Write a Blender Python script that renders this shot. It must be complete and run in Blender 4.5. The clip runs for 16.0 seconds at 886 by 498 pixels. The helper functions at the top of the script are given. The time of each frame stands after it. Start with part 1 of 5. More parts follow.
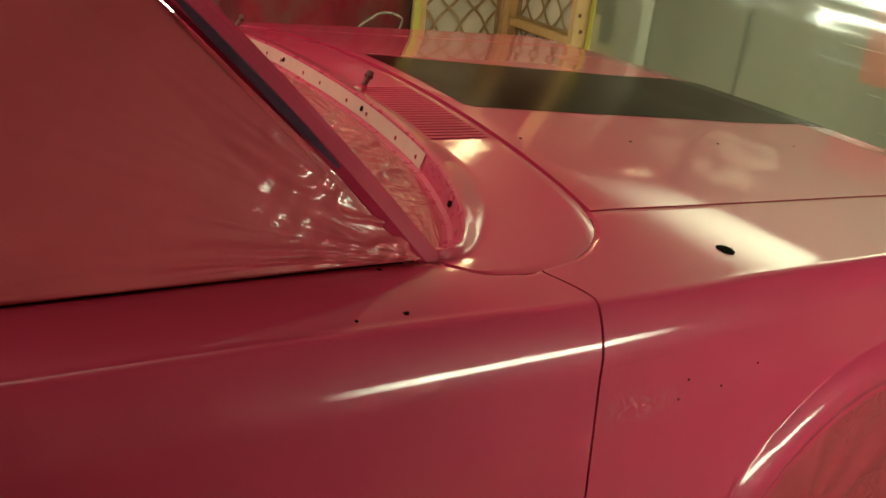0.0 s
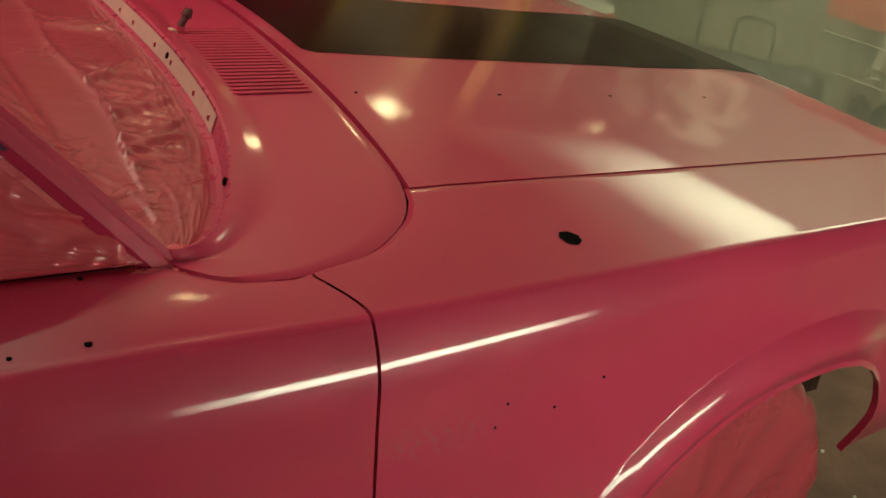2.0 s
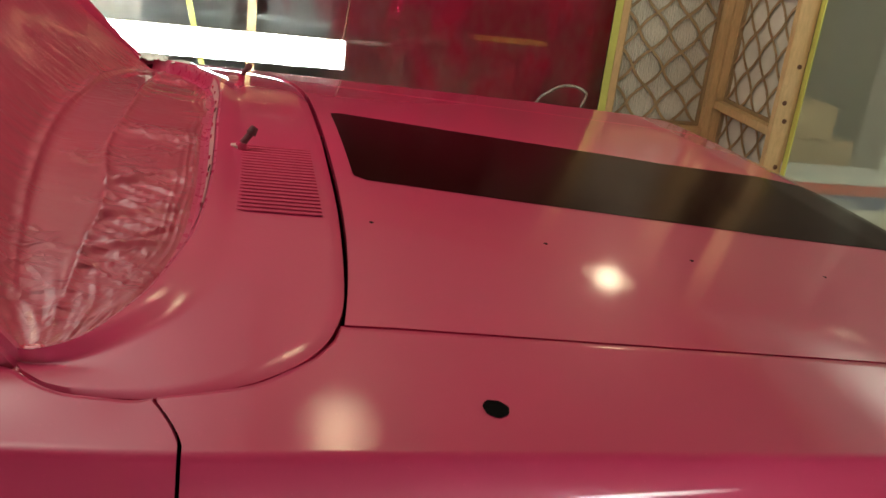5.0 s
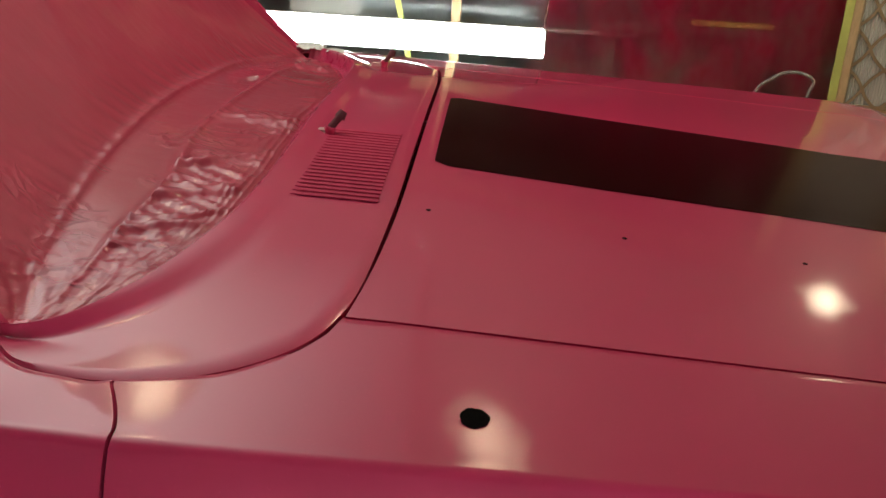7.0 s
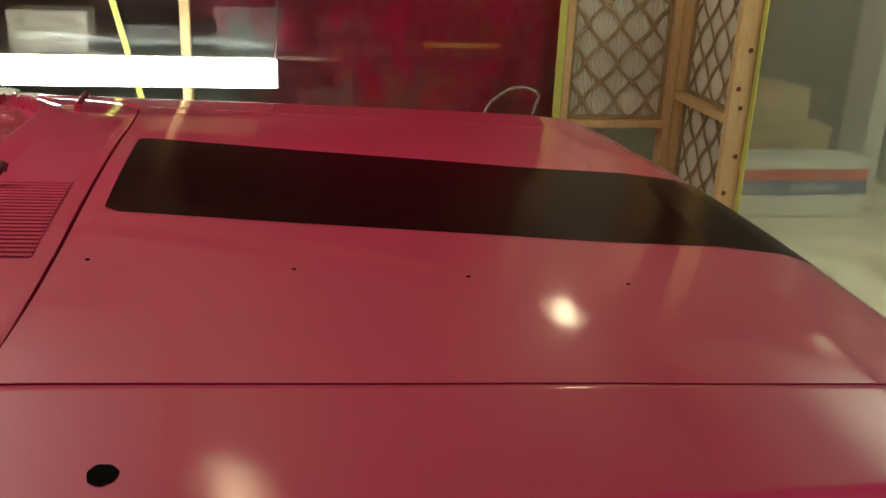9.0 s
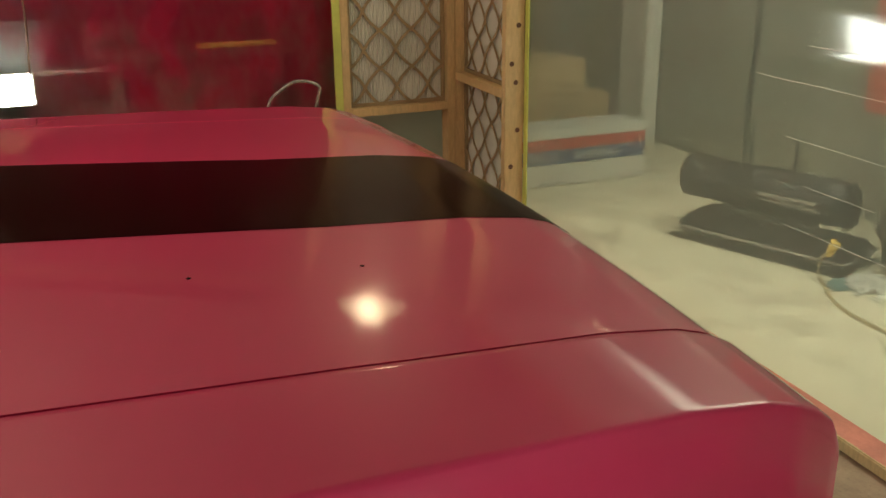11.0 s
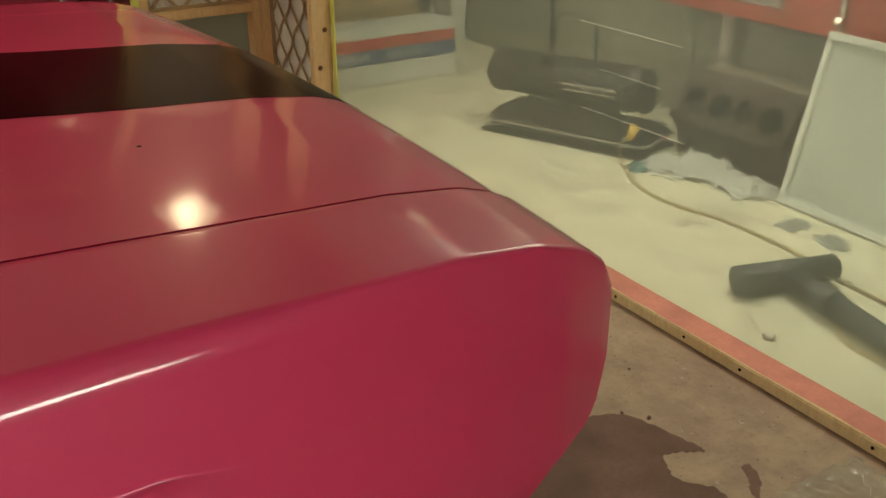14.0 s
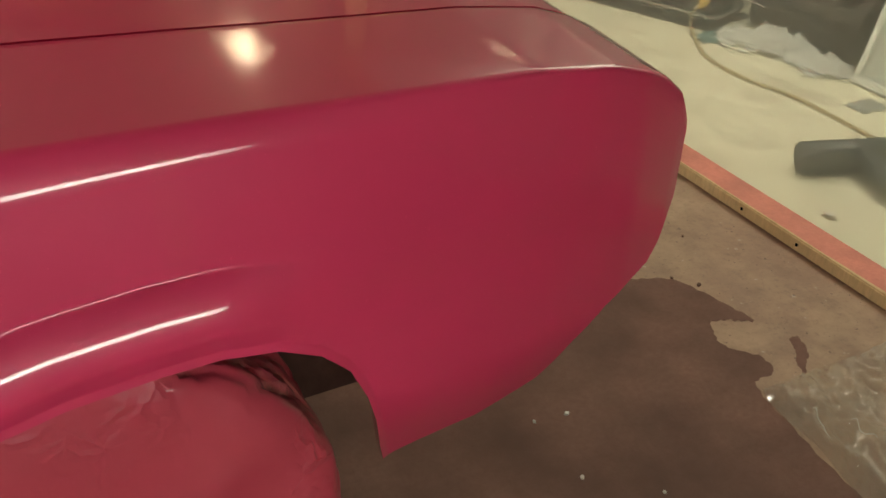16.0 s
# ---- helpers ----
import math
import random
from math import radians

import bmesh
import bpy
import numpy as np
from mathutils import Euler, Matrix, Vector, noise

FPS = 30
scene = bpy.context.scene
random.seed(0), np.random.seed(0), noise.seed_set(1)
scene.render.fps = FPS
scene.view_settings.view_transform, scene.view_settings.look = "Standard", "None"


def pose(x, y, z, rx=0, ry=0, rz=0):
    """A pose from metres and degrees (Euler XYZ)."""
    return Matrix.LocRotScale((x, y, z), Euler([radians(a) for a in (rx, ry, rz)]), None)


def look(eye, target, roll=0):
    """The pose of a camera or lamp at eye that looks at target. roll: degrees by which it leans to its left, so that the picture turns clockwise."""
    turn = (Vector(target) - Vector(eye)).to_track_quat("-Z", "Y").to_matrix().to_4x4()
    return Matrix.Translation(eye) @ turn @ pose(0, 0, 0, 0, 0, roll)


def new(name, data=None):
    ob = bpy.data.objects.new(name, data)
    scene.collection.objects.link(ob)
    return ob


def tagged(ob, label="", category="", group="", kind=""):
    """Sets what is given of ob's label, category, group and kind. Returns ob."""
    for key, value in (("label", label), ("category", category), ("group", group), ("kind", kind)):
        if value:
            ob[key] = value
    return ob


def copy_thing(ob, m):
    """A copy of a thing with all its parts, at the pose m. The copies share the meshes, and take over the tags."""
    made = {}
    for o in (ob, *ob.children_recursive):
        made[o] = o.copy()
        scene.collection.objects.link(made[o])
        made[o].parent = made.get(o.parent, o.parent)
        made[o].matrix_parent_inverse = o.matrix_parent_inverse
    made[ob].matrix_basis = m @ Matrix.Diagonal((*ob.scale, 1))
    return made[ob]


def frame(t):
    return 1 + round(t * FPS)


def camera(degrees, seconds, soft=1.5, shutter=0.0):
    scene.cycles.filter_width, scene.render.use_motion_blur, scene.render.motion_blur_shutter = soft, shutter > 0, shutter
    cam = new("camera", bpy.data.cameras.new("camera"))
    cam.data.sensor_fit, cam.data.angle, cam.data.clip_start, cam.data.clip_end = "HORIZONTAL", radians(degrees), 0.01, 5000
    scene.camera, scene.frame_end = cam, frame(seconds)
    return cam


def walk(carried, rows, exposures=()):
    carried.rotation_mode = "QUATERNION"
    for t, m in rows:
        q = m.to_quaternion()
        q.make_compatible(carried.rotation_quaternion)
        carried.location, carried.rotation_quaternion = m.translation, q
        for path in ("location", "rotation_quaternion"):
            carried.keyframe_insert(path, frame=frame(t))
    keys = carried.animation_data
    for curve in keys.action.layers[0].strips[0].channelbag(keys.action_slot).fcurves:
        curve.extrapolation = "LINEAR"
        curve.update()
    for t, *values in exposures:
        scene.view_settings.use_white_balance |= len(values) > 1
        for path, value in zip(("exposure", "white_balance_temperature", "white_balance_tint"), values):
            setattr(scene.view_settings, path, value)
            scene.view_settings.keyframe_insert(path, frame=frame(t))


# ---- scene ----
cam = camera(49.6, 16.0, soft=1.6)

PATH = [
    (0, (-3.014, -1.668, 1.367), (-2.035, -0.097, 0.610), 6.6),
    (0.5, (-2.970, -1.686, 1.373), (-1.987, -0.104, 0.645), 4.6),
    (1, (-2.894, -1.647, 1.359), (-1.844, -0.109, 0.629), 5.0),
    (1.5, (-2.783, -1.601, 1.355), (-1.775, -0.100, 0.501), 5.8),
    (2, (-2.674, -1.562, 1.358), (-1.697, -0.060, 0.470), 7.2),
    (2.5, (-2.608, -1.582, 1.358), (-1.674, -0.058, 0.460), 6.1),
    (3, (-2.510, -1.617, 1.350), (-1.760, 0.010, 0.460), 5.8),
    (3.5, (-2.441, -1.661, 1.353), (-1.828, 0.049, 0.516), 6.5),
    (4, (-2.392, -1.688, 1.355), (-1.907, 0.088, 0.576), 6.0),
    (4.2, (-2.375, -1.676, 1.356), (-1.906, 0.126, 0.626), 6.6),
    (6.3, (-2.063, -1.514, 1.348), (-1.954, 0.361, 0.661), 4.9),
    (6.5, (-2.045, -1.516, 1.341), (-2.057, 0.360, 0.644), 4.9),
    (7, (-2.005, -1.526, 1.341), (-2.110, 0.330, 0.603), 3.3),
    (7.5, (-2.009, -1.537, 1.356), (-1.898, 0.335, 0.659), 2.7),
    (8, (-1.990, -1.536, 1.357), (-1.708, 0.333, 0.701), 2.6),
    (8.2, (-1.961, -1.532, 1.362), (-1.673, 0.328, 0.683), 3.1),
    (10.3, (-1.760, -1.549, 1.348), (-1.265, 0.275, 0.690), -0.2),
    (10.5, (-1.749, -1.545, 1.343), (-1.212, 0.264, 0.679), -0.2),
    (11, (-1.716, -1.532, 1.337), (-1.044, 0.226, 0.663), -0.7),
    (11.5, (-1.699, -1.527, 1.328), (-0.936, 0.192, 0.646), -1.0),
    (12, (-1.686, -1.535, 1.322), (-0.864, 0.151, 0.628), -1.4),
    (12.5, (-1.679, -1.549, 1.318), (-0.797, 0.099, 0.609), -1.1),
    (13, (-1.678, -1.564, 1.306), (-0.755, 0.048, 0.565), -0.2),
    (13.5, (-1.675, -1.575, 1.296), (-0.728, 0.002, 0.509), -0.1),
    (14, (-1.674, -1.575, 1.281), (-0.721, -0.031, 0.441), -0.3),
    (14.5, (-1.674, -1.569, 1.271), (-0.729, -0.050, 0.380), 0.1),
    (15, (-1.673, -1.565, 1.260), (-0.751, -0.061, 0.319), 0.3),
    (15.5, (-1.678, -1.567, 1.239), (-0.797, -0.082, 0.231), 1.3),
    (16, (-1.689, -1.563, 1.207), (-0.874, -0.080, 0.141), 2.3),
]
EXPOSURES = [(0.0, 1.24, 8150, -10), (2.5, 1.02, 7900, -7), (4.0, 1.14, 7000, 2), (7.0, 1.01, 6250, 8), (8.2, 0.89, 6550, 1), (10.4, 0.96, 7200, 5), (12.5, 1.03, 7250, 3), (14.5, 1.07, 7300, 6), (16.0, 1.03, 7300, 13)]
walk(cam, [(t, look(eye, target, roll)) for t, eye, target, roll in PATH], EXPOSURES)

# ---------------------------------------------------------------- world and lamps
world = bpy.data.worlds.new("garage_air")
scene.world = world
world.use_nodes = True
world.node_tree.nodes["Background"].inputs[0].default_value = (0.9, 0.95, 1.0, 1)
world.node_tree.nodes["Background"].inputs[1].default_value = 0.02


# warm bulbs hanging from the garage ceiling in reflector bells
BULBS = [(Vector((-0.52, 1.97, 2.1)), 6.6), (Vector((-1.91, 0.44, 2.12)), 4.2), (Vector((-2.83, 0.42, 2.12)), 5.6)]
for at, watts in BULBS:
    d = bpy.data.lights.new("bulb_light", "POINT")
    d.energy, d.color, d.shadow_soft_size = watts, (1.0, 0.80, 0.55), 0.05
    new("bulb_light", d).location = at


# ---------------------------------------------------------------- materials
def nodes_of(name):
    m = bpy.data.materials.new(name)
    m.use_nodes = True
    nt = m.node_tree
    return m, nt, nt.nodes["Principled BSDF"]


def put(nt, kind, **values):
    n = nt.nodes.new(kind)
    for key, value in values.items():
        if key in n.inputs:
            n.inputs[key].default_value = value
    return n


def coords(nt, scale=(1, 1, 1)):
    tc = nt.nodes.new("ShaderNodeTexCoord")
    mp = nt.nodes.new("ShaderNodeMapping")
    mp.inputs["Scale"].default_value = scale
    nt.links.new(tc.outputs["Object"], mp.inputs["Vector"])
    return mp.outputs[0]


def noise_of(nt, vec, scale, detail=4, rough=0.55):
    n = put(nt, "ShaderNodeTexNoise", Scale=scale, Detail=detail, Roughness=rough)
    nt.links.new(vec, n.inputs["Vector"])
    return n.outputs[0]


def ramp(nt, value, lo, hi, a, b):
    r = nt.nodes.new("ShaderNodeMapRange")
    r.inputs[1].default_value, r.inputs[2].default_value = lo, hi
    r.inputs[3].default_value, r.inputs[4].default_value = a, b
    nt.links.new(value, r.inputs[0])
    return r.outputs[0]


def mix(nt, fac, a, b):
    n = nt.nodes.new("ShaderNodeMix")
    n.data_type = "RGBA"
    if isinstance(fac, float):
        n.inputs[0].default_value = fac
    else:
        nt.links.new(fac, n.inputs[0])
    for slot, v in ((6, a), (7, b)):
        if isinstance(v, tuple):
            n.inputs[slot].default_value = (*v, 1)
        else:
            nt.links.new(v, n.inputs[slot])
    return n.outputs[2]


def bump(nt, value, strength, dist=0.01, base=None):
    b = put(nt, "ShaderNodeBump", Strength=strength, Distance=dist)
    nt.links.new(value, b.inputs["Height"])
    if base:
        nt.links.new(base, b.inputs["Normal"])
    return b.outputs[0]


def plain(name, colour, rough=0.6, metal=0.0, vary=0.25, scale=6.0, fine=60.0, relief=0.15, coat=0.0, stretch=(1, 1, 1), spec=0.5):
    """A surface with soft blotches, fine grain and a little relief."""
    m, nt, p = nodes_of(name)
    vec = coords(nt, stretch)
    big, small = noise_of(nt, vec, scale), noise_of(nt, vec, fine, 3)
    dark = tuple(c * (1 - vary) for c in colour)
    light = tuple(min(1, c * (1 + vary * 0.6)) for c in colour)
    c1 = mix(nt, ramp(nt, big, 0.3, 0.7, 0, 1), dark, light)
    c2 = mix(nt, ramp(nt, small, 0.3, 0.75, 0, 0.35), c1, dark)
    nt.links.new(c2, p.inputs["Base Color"])
    nt.links.new(ramp(nt, small, 0.2, 0.8, max(0.03, rough - 0.1), min(1, rough + 0.1)), p.inputs["Roughness"])
    p.inputs["Metallic"].default_value = metal
    p.inputs["Specular IOR Level"].default_value = spec
    p.inputs["Coat Weight"].default_value = coat
    p.inputs["Coat Roughness"].default_value = 0.12
    if relief:
        nt.links.new(bump(nt, small, relief, 0.004), p.inputs["Normal"])
    return m


def car_paint(name, colour, rough, coat, coat_rough, dust, spec=0.25):
    m, nt, p = nodes_of(name)
    vec = coords(nt)
    cloud, grain = noise_of(nt, vec, 3.0, 3), noise_of(nt, vec, 900.0, 2)
    specks = noise_of(nt, vec, 220.0, 2)
    c = mix(nt, ramp(nt, cloud, 0.0, 1.0, 0, 1), tuple(v * 0.86 for v in colour), tuple(min(1, v * 1.12) for v in colour))
    c = mix(nt, ramp(nt, specks, 0.68, 0.78, 0, dust), c, tuple(min(1, v * 1.5 + 0.05) for v in colour))
    nt.links.new(c, p.inputs["Base Color"])
    nt.links.new(ramp(nt, cloud, 0.0, 1.0, rough - 0.012, rough + 0.06), p.inputs["Roughness"])
    p.inputs["Specular IOR Level"].default_value = spec
    p.inputs["Coat IOR"].default_value = 1.5
    p.inputs["Coat Weight"].default_value = coat
    p.inputs["Coat Roughness"].default_value = coat_rough
    peel = bump(nt, noise_of(nt, vec, 160.0, 2), 0.05, 0.0006)
    nt.links.new(bump(nt, grain, 0.06, 0.0002, peel), p.inputs["Normal"])
    return m


def masking_film(name, colour, coat=0.6, crumple=None):
    """Thin film under sprayed paint: satin, with fine creases."""
    m, nt, p = nodes_of(name)
    vec = coords(nt)
    cloud = noise_of(nt, vec, 5.0, 4)
    folds = noise_of(nt, coords(nt, (1.0, 2.6, 1.0)), 22.0, 5, 0.62)
    crisp = noise_of(nt, vec, 70.0, 3)
    c = mix(nt, ramp(nt, cloud, 0.3, 0.7, 0, 1), tuple(v * 0.9 for v in colour), tuple(min(1, v * 1.08) for v in colour))
    nt.links.new(c, p.inputs["Base Color"])
    nt.links.new(ramp(nt, folds, 0.35, 0.7, 0.50, 0.36), p.inputs["Roughness"])
    p.inputs["Coat Weight"].default_value, p.inputs["Coat Roughness"].default_value = coat, 0.05
    p.inputs["Specular IOR Level"].default_value = 0.3
    p.inputs["Coat IOR"].default_value = 1.55
    relief = bump(nt, crisp, 0.05, 0.002, bump(nt, folds, 0.06, 0.006))
    if crumple:
        # sharp thin creases where the slack film lies low, fading out up the sheet
        low, high = crumple
        cells = put(nt, "ShaderNodeTexVoronoi", Scale=30.0)
        cells.feature = "DISTANCE_TO_EDGE"
        warp = put(nt, "ShaderNodeTexNoise", Scale=11.0, Detail=3.0)
        nt.links.new(vec, warp.inputs["Vector"])
        shift = nt.nodes.new("ShaderNodeMix")
        shift.data_type = "VECTOR"
        shift.inputs[0].default_value = 0.10
        nt.links.new(coords(nt, (0.7, 1.5, 0.7)), shift.inputs[4])
        nt.links.new(warp.outputs["Color"], shift.inputs[5])
        nt.links.new(shift.outputs[1], cells.inputs["Vector"])
        sep = nt.nodes.new("ShaderNodeSeparateXYZ")
        nt.links.new(vec, sep.inputs[0])
        both = nt.nodes.new("ShaderNodeMath")
        both.operation = "MULTIPLY"
        nt.links.new(ramp(nt, sep.outputs[2], low, high, 1.0, 0.06), both.inputs[0])
        nt.links.new(ramp(nt, noise_of(nt, vec, 9.0, 2), 0.53, 0.66, 0.02, 1.0), both.inputs[1])
        tall = nt.nodes.new("ShaderNodeMath")
        tall.operation = "MULTIPLY"
        nt.links.new(ramp(nt, cells.outputs["Distance"], 0.0, 0.22, 1.0, 0.0), tall.inputs[0])
        nt.links.new(both.outputs[0], tall.inputs[1])
        relief = bump(nt, tall.outputs[0], 0.8, 0.004, relief)
    nt.links.new(relief, p.inputs["Normal"])
    return m


def sheet_plastic(name, tint, haze, rough, wave, spray=None, ior=1.35, blur=0.0):
    """Thin clear poly sheet: see-through, glossy, a little milky and wavy."""
    m, nt, p = nodes_of(name)
    nt.nodes.remove(p)
    out = nt.nodes["Material Output"]
    vec = coords(nt)
    wrinkle = noise_of(nt, coords(nt, (0.6, 0.6, 3.0)), 1.2, 2)
    fine = noise_of(nt, coords(nt, (0.5, 0.5, 5.0)), 6.0, 2)
    nrm = bump(nt, fine, wave * 0.3, 0.01, bump(nt, wrinkle, wave, 0.12))
    straight = put(nt, "ShaderNodeBsdfTransparent", Color=(*tint, 1))
    blurred = put(nt, "ShaderNodeBsdfRefraction", Color=(*tint, 1), Roughness=0.8, IOR=1.0018)
    clear = put(nt, "ShaderNodeMixShader", Fac=blur)
    nt.links.new(straight.outputs[0], clear.inputs[1])
    nt.links.new(blurred.outputs[0], clear.inputs[2])
    gloss = put(nt, "ShaderNodeBsdfGlossy", Color=(1, 1, 1, 1), Roughness=rough)
    nt.links.new(nrm, gloss.inputs["Normal"])
    milk = put(nt, "ShaderNodeBsdfTranslucent", Color=(0.83, 0.92, 0.79, 1))
    milk2 = put(nt, "ShaderNodeBsdfDiffuse", Color=(0.78, 0.87, 0.74, 1))
    mm = put(nt, "ShaderNodeMixShader", Fac=0.5)
    nt.links.new(milk.outputs[0], mm.inputs[1])
    nt.links.new(milk2.outputs[0], mm.inputs[2])
    body = nt.nodes.new("ShaderNodeMixShader")
    patch = noise_of(nt, vec, 2.3, 4)
    nt.links.new(ramp(nt, patch, 0.3, 0.7, haze * 0.88, haze * 1.12), body.inputs[0])
    nt.links.new(clear.outputs[0], body.inputs[1])
    nt.links.new(mm.outputs[0], body.inputs[2])
    last = body
    if spray:
        colour, centre, size = spray
        tc = nt.nodes.new("ShaderNodeTexCoord")
        sub = nt.nodes.new("ShaderNodeVectorMath")
        sub.operation = "SUBTRACT"
        sub.inputs[1].default_value = centre
        nt.links.new(tc.outputs["Object"], sub.inputs[0])
        div = nt.nodes.new("ShaderNodeVectorMath")
        div.operation = "DIVIDE"
        div.inputs[1].default_value = size
        nt.links.new(sub.outputs[0], div.inputs[0])
        ln = nt.nodes.new("ShaderNodeVectorMath")
        ln.operation = "LENGTH"
        nt.links.new(div.outputs[0], ln.inputs[0])
        blot = noise_of(nt, coords(nt, (1.3, 1, 0.8)), 6.0, 2, 0.5)
        near = ramp(nt, ln.outputs[1], 0.35, 1.0, 0.36, -0.35)
        add = nt.nodes.new("ShaderNodeMath")
        nt.links.new(near, add.inputs[0])
        nt.links.new(blot, add.inputs[1])
        red = put(nt, "ShaderNodeBsdfDiffuse", Color=(*colour, 1))
        redt = put(nt, "ShaderNodeBsdfTranslucent", Color=(*colour, 1))
        rm = put(nt, "ShaderNodeMixShader", Fac=0.5)
        nt.links.new(red.outputs[0], rm.inputs[1])
        nt.links.new(redt.outputs[0], rm.inputs[2])
        last = nt.nodes.new("ShaderNodeMixShader")
        nt.links.new(ramp(nt, add.outputs[0], 0.40, 0.98, 0.0, 0.8), last.inputs[0])
        nt.links.new(body.outputs[0], last.inputs[1])
        nt.links.new(rm.outputs[0], last.inputs[2])
    fres = put(nt, "ShaderNodeFresnel", IOR=ior)
    top_mix = nt.nodes.new("ShaderNodeMixShader")
    nt.links.new(fres.outputs[0], top_mix.inputs[0])
    nt.links.new(last.outputs[0], top_mix.inputs[1])
    nt.links.new(gloss.outputs[0], top_mix.inputs[2])
    nt.links.new(top_mix.outputs[0], out.inputs[0])
    return m


def scuffed(name, colour, centre, size):
    """Thin wrinkled smear of half-dry paint that fades out at its rim."""
    m, nt, p = nodes_of(name)
    out = nt.nodes["Material Output"]
    vec = coords(nt)
    fold = noise_of(nt, coords(nt, (1.0, 1.0, 1.6)), 70.0, 5, 0.65)
    p.inputs["Base Color"].default_value = (*colour, 1)
    p.inputs["Roughness"].default_value = 0.2
    p.inputs["Coat Weight"].default_value = 1.0
    nt.links.new(bump(nt, fold, 0.35, 0.008), p.inputs["Normal"])
    sub = nt.nodes.new("ShaderNodeVectorMath")
    sub.operation = "SUBTRACT"
    sub.inputs[1].default_value = centre
    nt.links.new(vec, sub.inputs[0])
    div = nt.nodes.new("ShaderNodeVectorMath")
    div.operation = "DIVIDE"
    div.inputs[1].default_value = size
    nt.links.new(sub.outputs[0], div.inputs[0])
    ln = nt.nodes.new("ShaderNodeVectorMath")
    ln.operation = "LENGTH"
    nt.links.new(div.outputs[0], ln.inputs[0])
    mul = nt.nodes.new("ShaderNodeMath")
    mul.operation = "MULTIPLY"
    nt.links.new(ramp(nt, ln.outputs[1], 0.3, 1.0, 1.0, 0.0), mul.inputs[0])
    streak = put(nt, "ShaderNodeTexWave", Scale=19.0, Distortion=14.0, Detail=3.0)
    streak.inputs["Detail Scale"].default_value = 2.2
    nt.links.new(coords(nt, (1.0, 1.0, 1.6)), streak.inputs["Vector"])
    nt.links.new(ramp(nt, streak.outputs["Fac"], 0.5, 0.98, 0.0, 0.2), mul.inputs[1])
    clear = put(nt, "ShaderNodeBsdfTransparent")
    m1 = nt.nodes.new("ShaderNodeMixShader")
    nt.links.new(mul.outputs[0], m1.inputs[0])
    nt.links.new(clear.outputs[0], m1.inputs[1])
    nt.links.new(p.outputs[0], m1.inputs[2])
    nt.links.new(m1.outputs[0], out.inputs[0])
    return m


def glow(name, colour, strength, sampled=True):
    m, nt, p = nodes_of(name)
    p.inputs["Base Color"].default_value = (*colour, 1)
    p.inputs["Emission Color"].default_value = (*colour, 1)
    p.inputs["Emission Strength"].default_value = strength
    m.cycles.emission_sampling = "FRONT" if sampled else "NONE"
    return m


def tapered_tube(name, colour, strength, length):
    """A fluorescent tube along x, its glow tapered near the ends so its reflection fades out."""
    m, nt, p = nodes_of(name)
    m.cycles.emission_sampling = "FRONT"
    sep = nt.nodes.new("ShaderNodeSeparateXYZ")
    nt.links.new(coords(nt), sep.inputs[0])
    off = nt.nodes.new("ShaderNodeMath")
    off.operation = "SUBTRACT"
    off.inputs[1].default_value = length / 2
    nt.links.new(sep.outputs[0], off.inputs[0])
    ab = nt.nodes.new("ShaderNodeMath")
    ab.operation = "ABSOLUTE"
    nt.links.new(off.outputs[0], ab.inputs[0])
    p.inputs["Base Color"].default_value = (*colour, 1)
    p.inputs["Emission Color"].default_value = (*colour, 1)
    nt.links.new(ramp(nt, ab.outputs[0], length / 2 - 0.26, length / 2 - 0.012, strength, 0.03 * strength), p.inputs["Emission Strength"])
    return m


def soft_panel(name, colour, strength, a, b, dx=0.0, dy=0.0):
    """A glowing ceiling panel, its emission fading out from a chosen centre."""
    m, nt, p = nodes_of(name)
    m.cycles.emission_sampling = "FRONT"
    sep = nt.nodes.new("ShaderNodeSeparateXYZ")
    vec = coords(nt, (1 / a, 1 / b, 1))
    vec.node.inputs["Location"].default_value = (-dx / a, -dy / b, 0)
    nt.links.new(vec, sep.inputs[0])
    sides = []
    for k in range(2):
        sq = nt.nodes.new("ShaderNodeMath")
        sq.operation = "POWER"
        ab = nt.nodes.new("ShaderNodeMath")
        ab.operation = "ABSOLUTE"
        nt.links.new(sep.outputs[k], ab.inputs[0])
        nt.links.new(ab.outputs[0], sq.inputs[0])
        sq.inputs[1].default_value = 2.0
        sides.append(ramp(nt, sq.outputs[0], 0.0, 1.0, 1.0, 0.0))
    mul = nt.nodes.new("ShaderNodeMath")
    mul.operation = "MULTIPLY"
    nt.links.new(sides[0], mul.inputs[0])
    nt.links.new(sides[1], mul.inputs[1])
    soft = nt.nodes.new("ShaderNodeMath")
    soft.operation = "POWER"
    soft.inputs[1].default_value = 1.7
    nt.links.new(mul.outputs[0], soft.inputs[0])
    p.inputs["Base Color"].default_value = (0.42, 0.38, 0.32, 1)
    p.inputs["Emission Color"].default_value = (*colour, 1)
    nt.links.new(ramp(nt, soft.outputs[0], 0.0, 1.0, 0.015 * strength, strength), p.inputs["Emission Strength"])
    return m


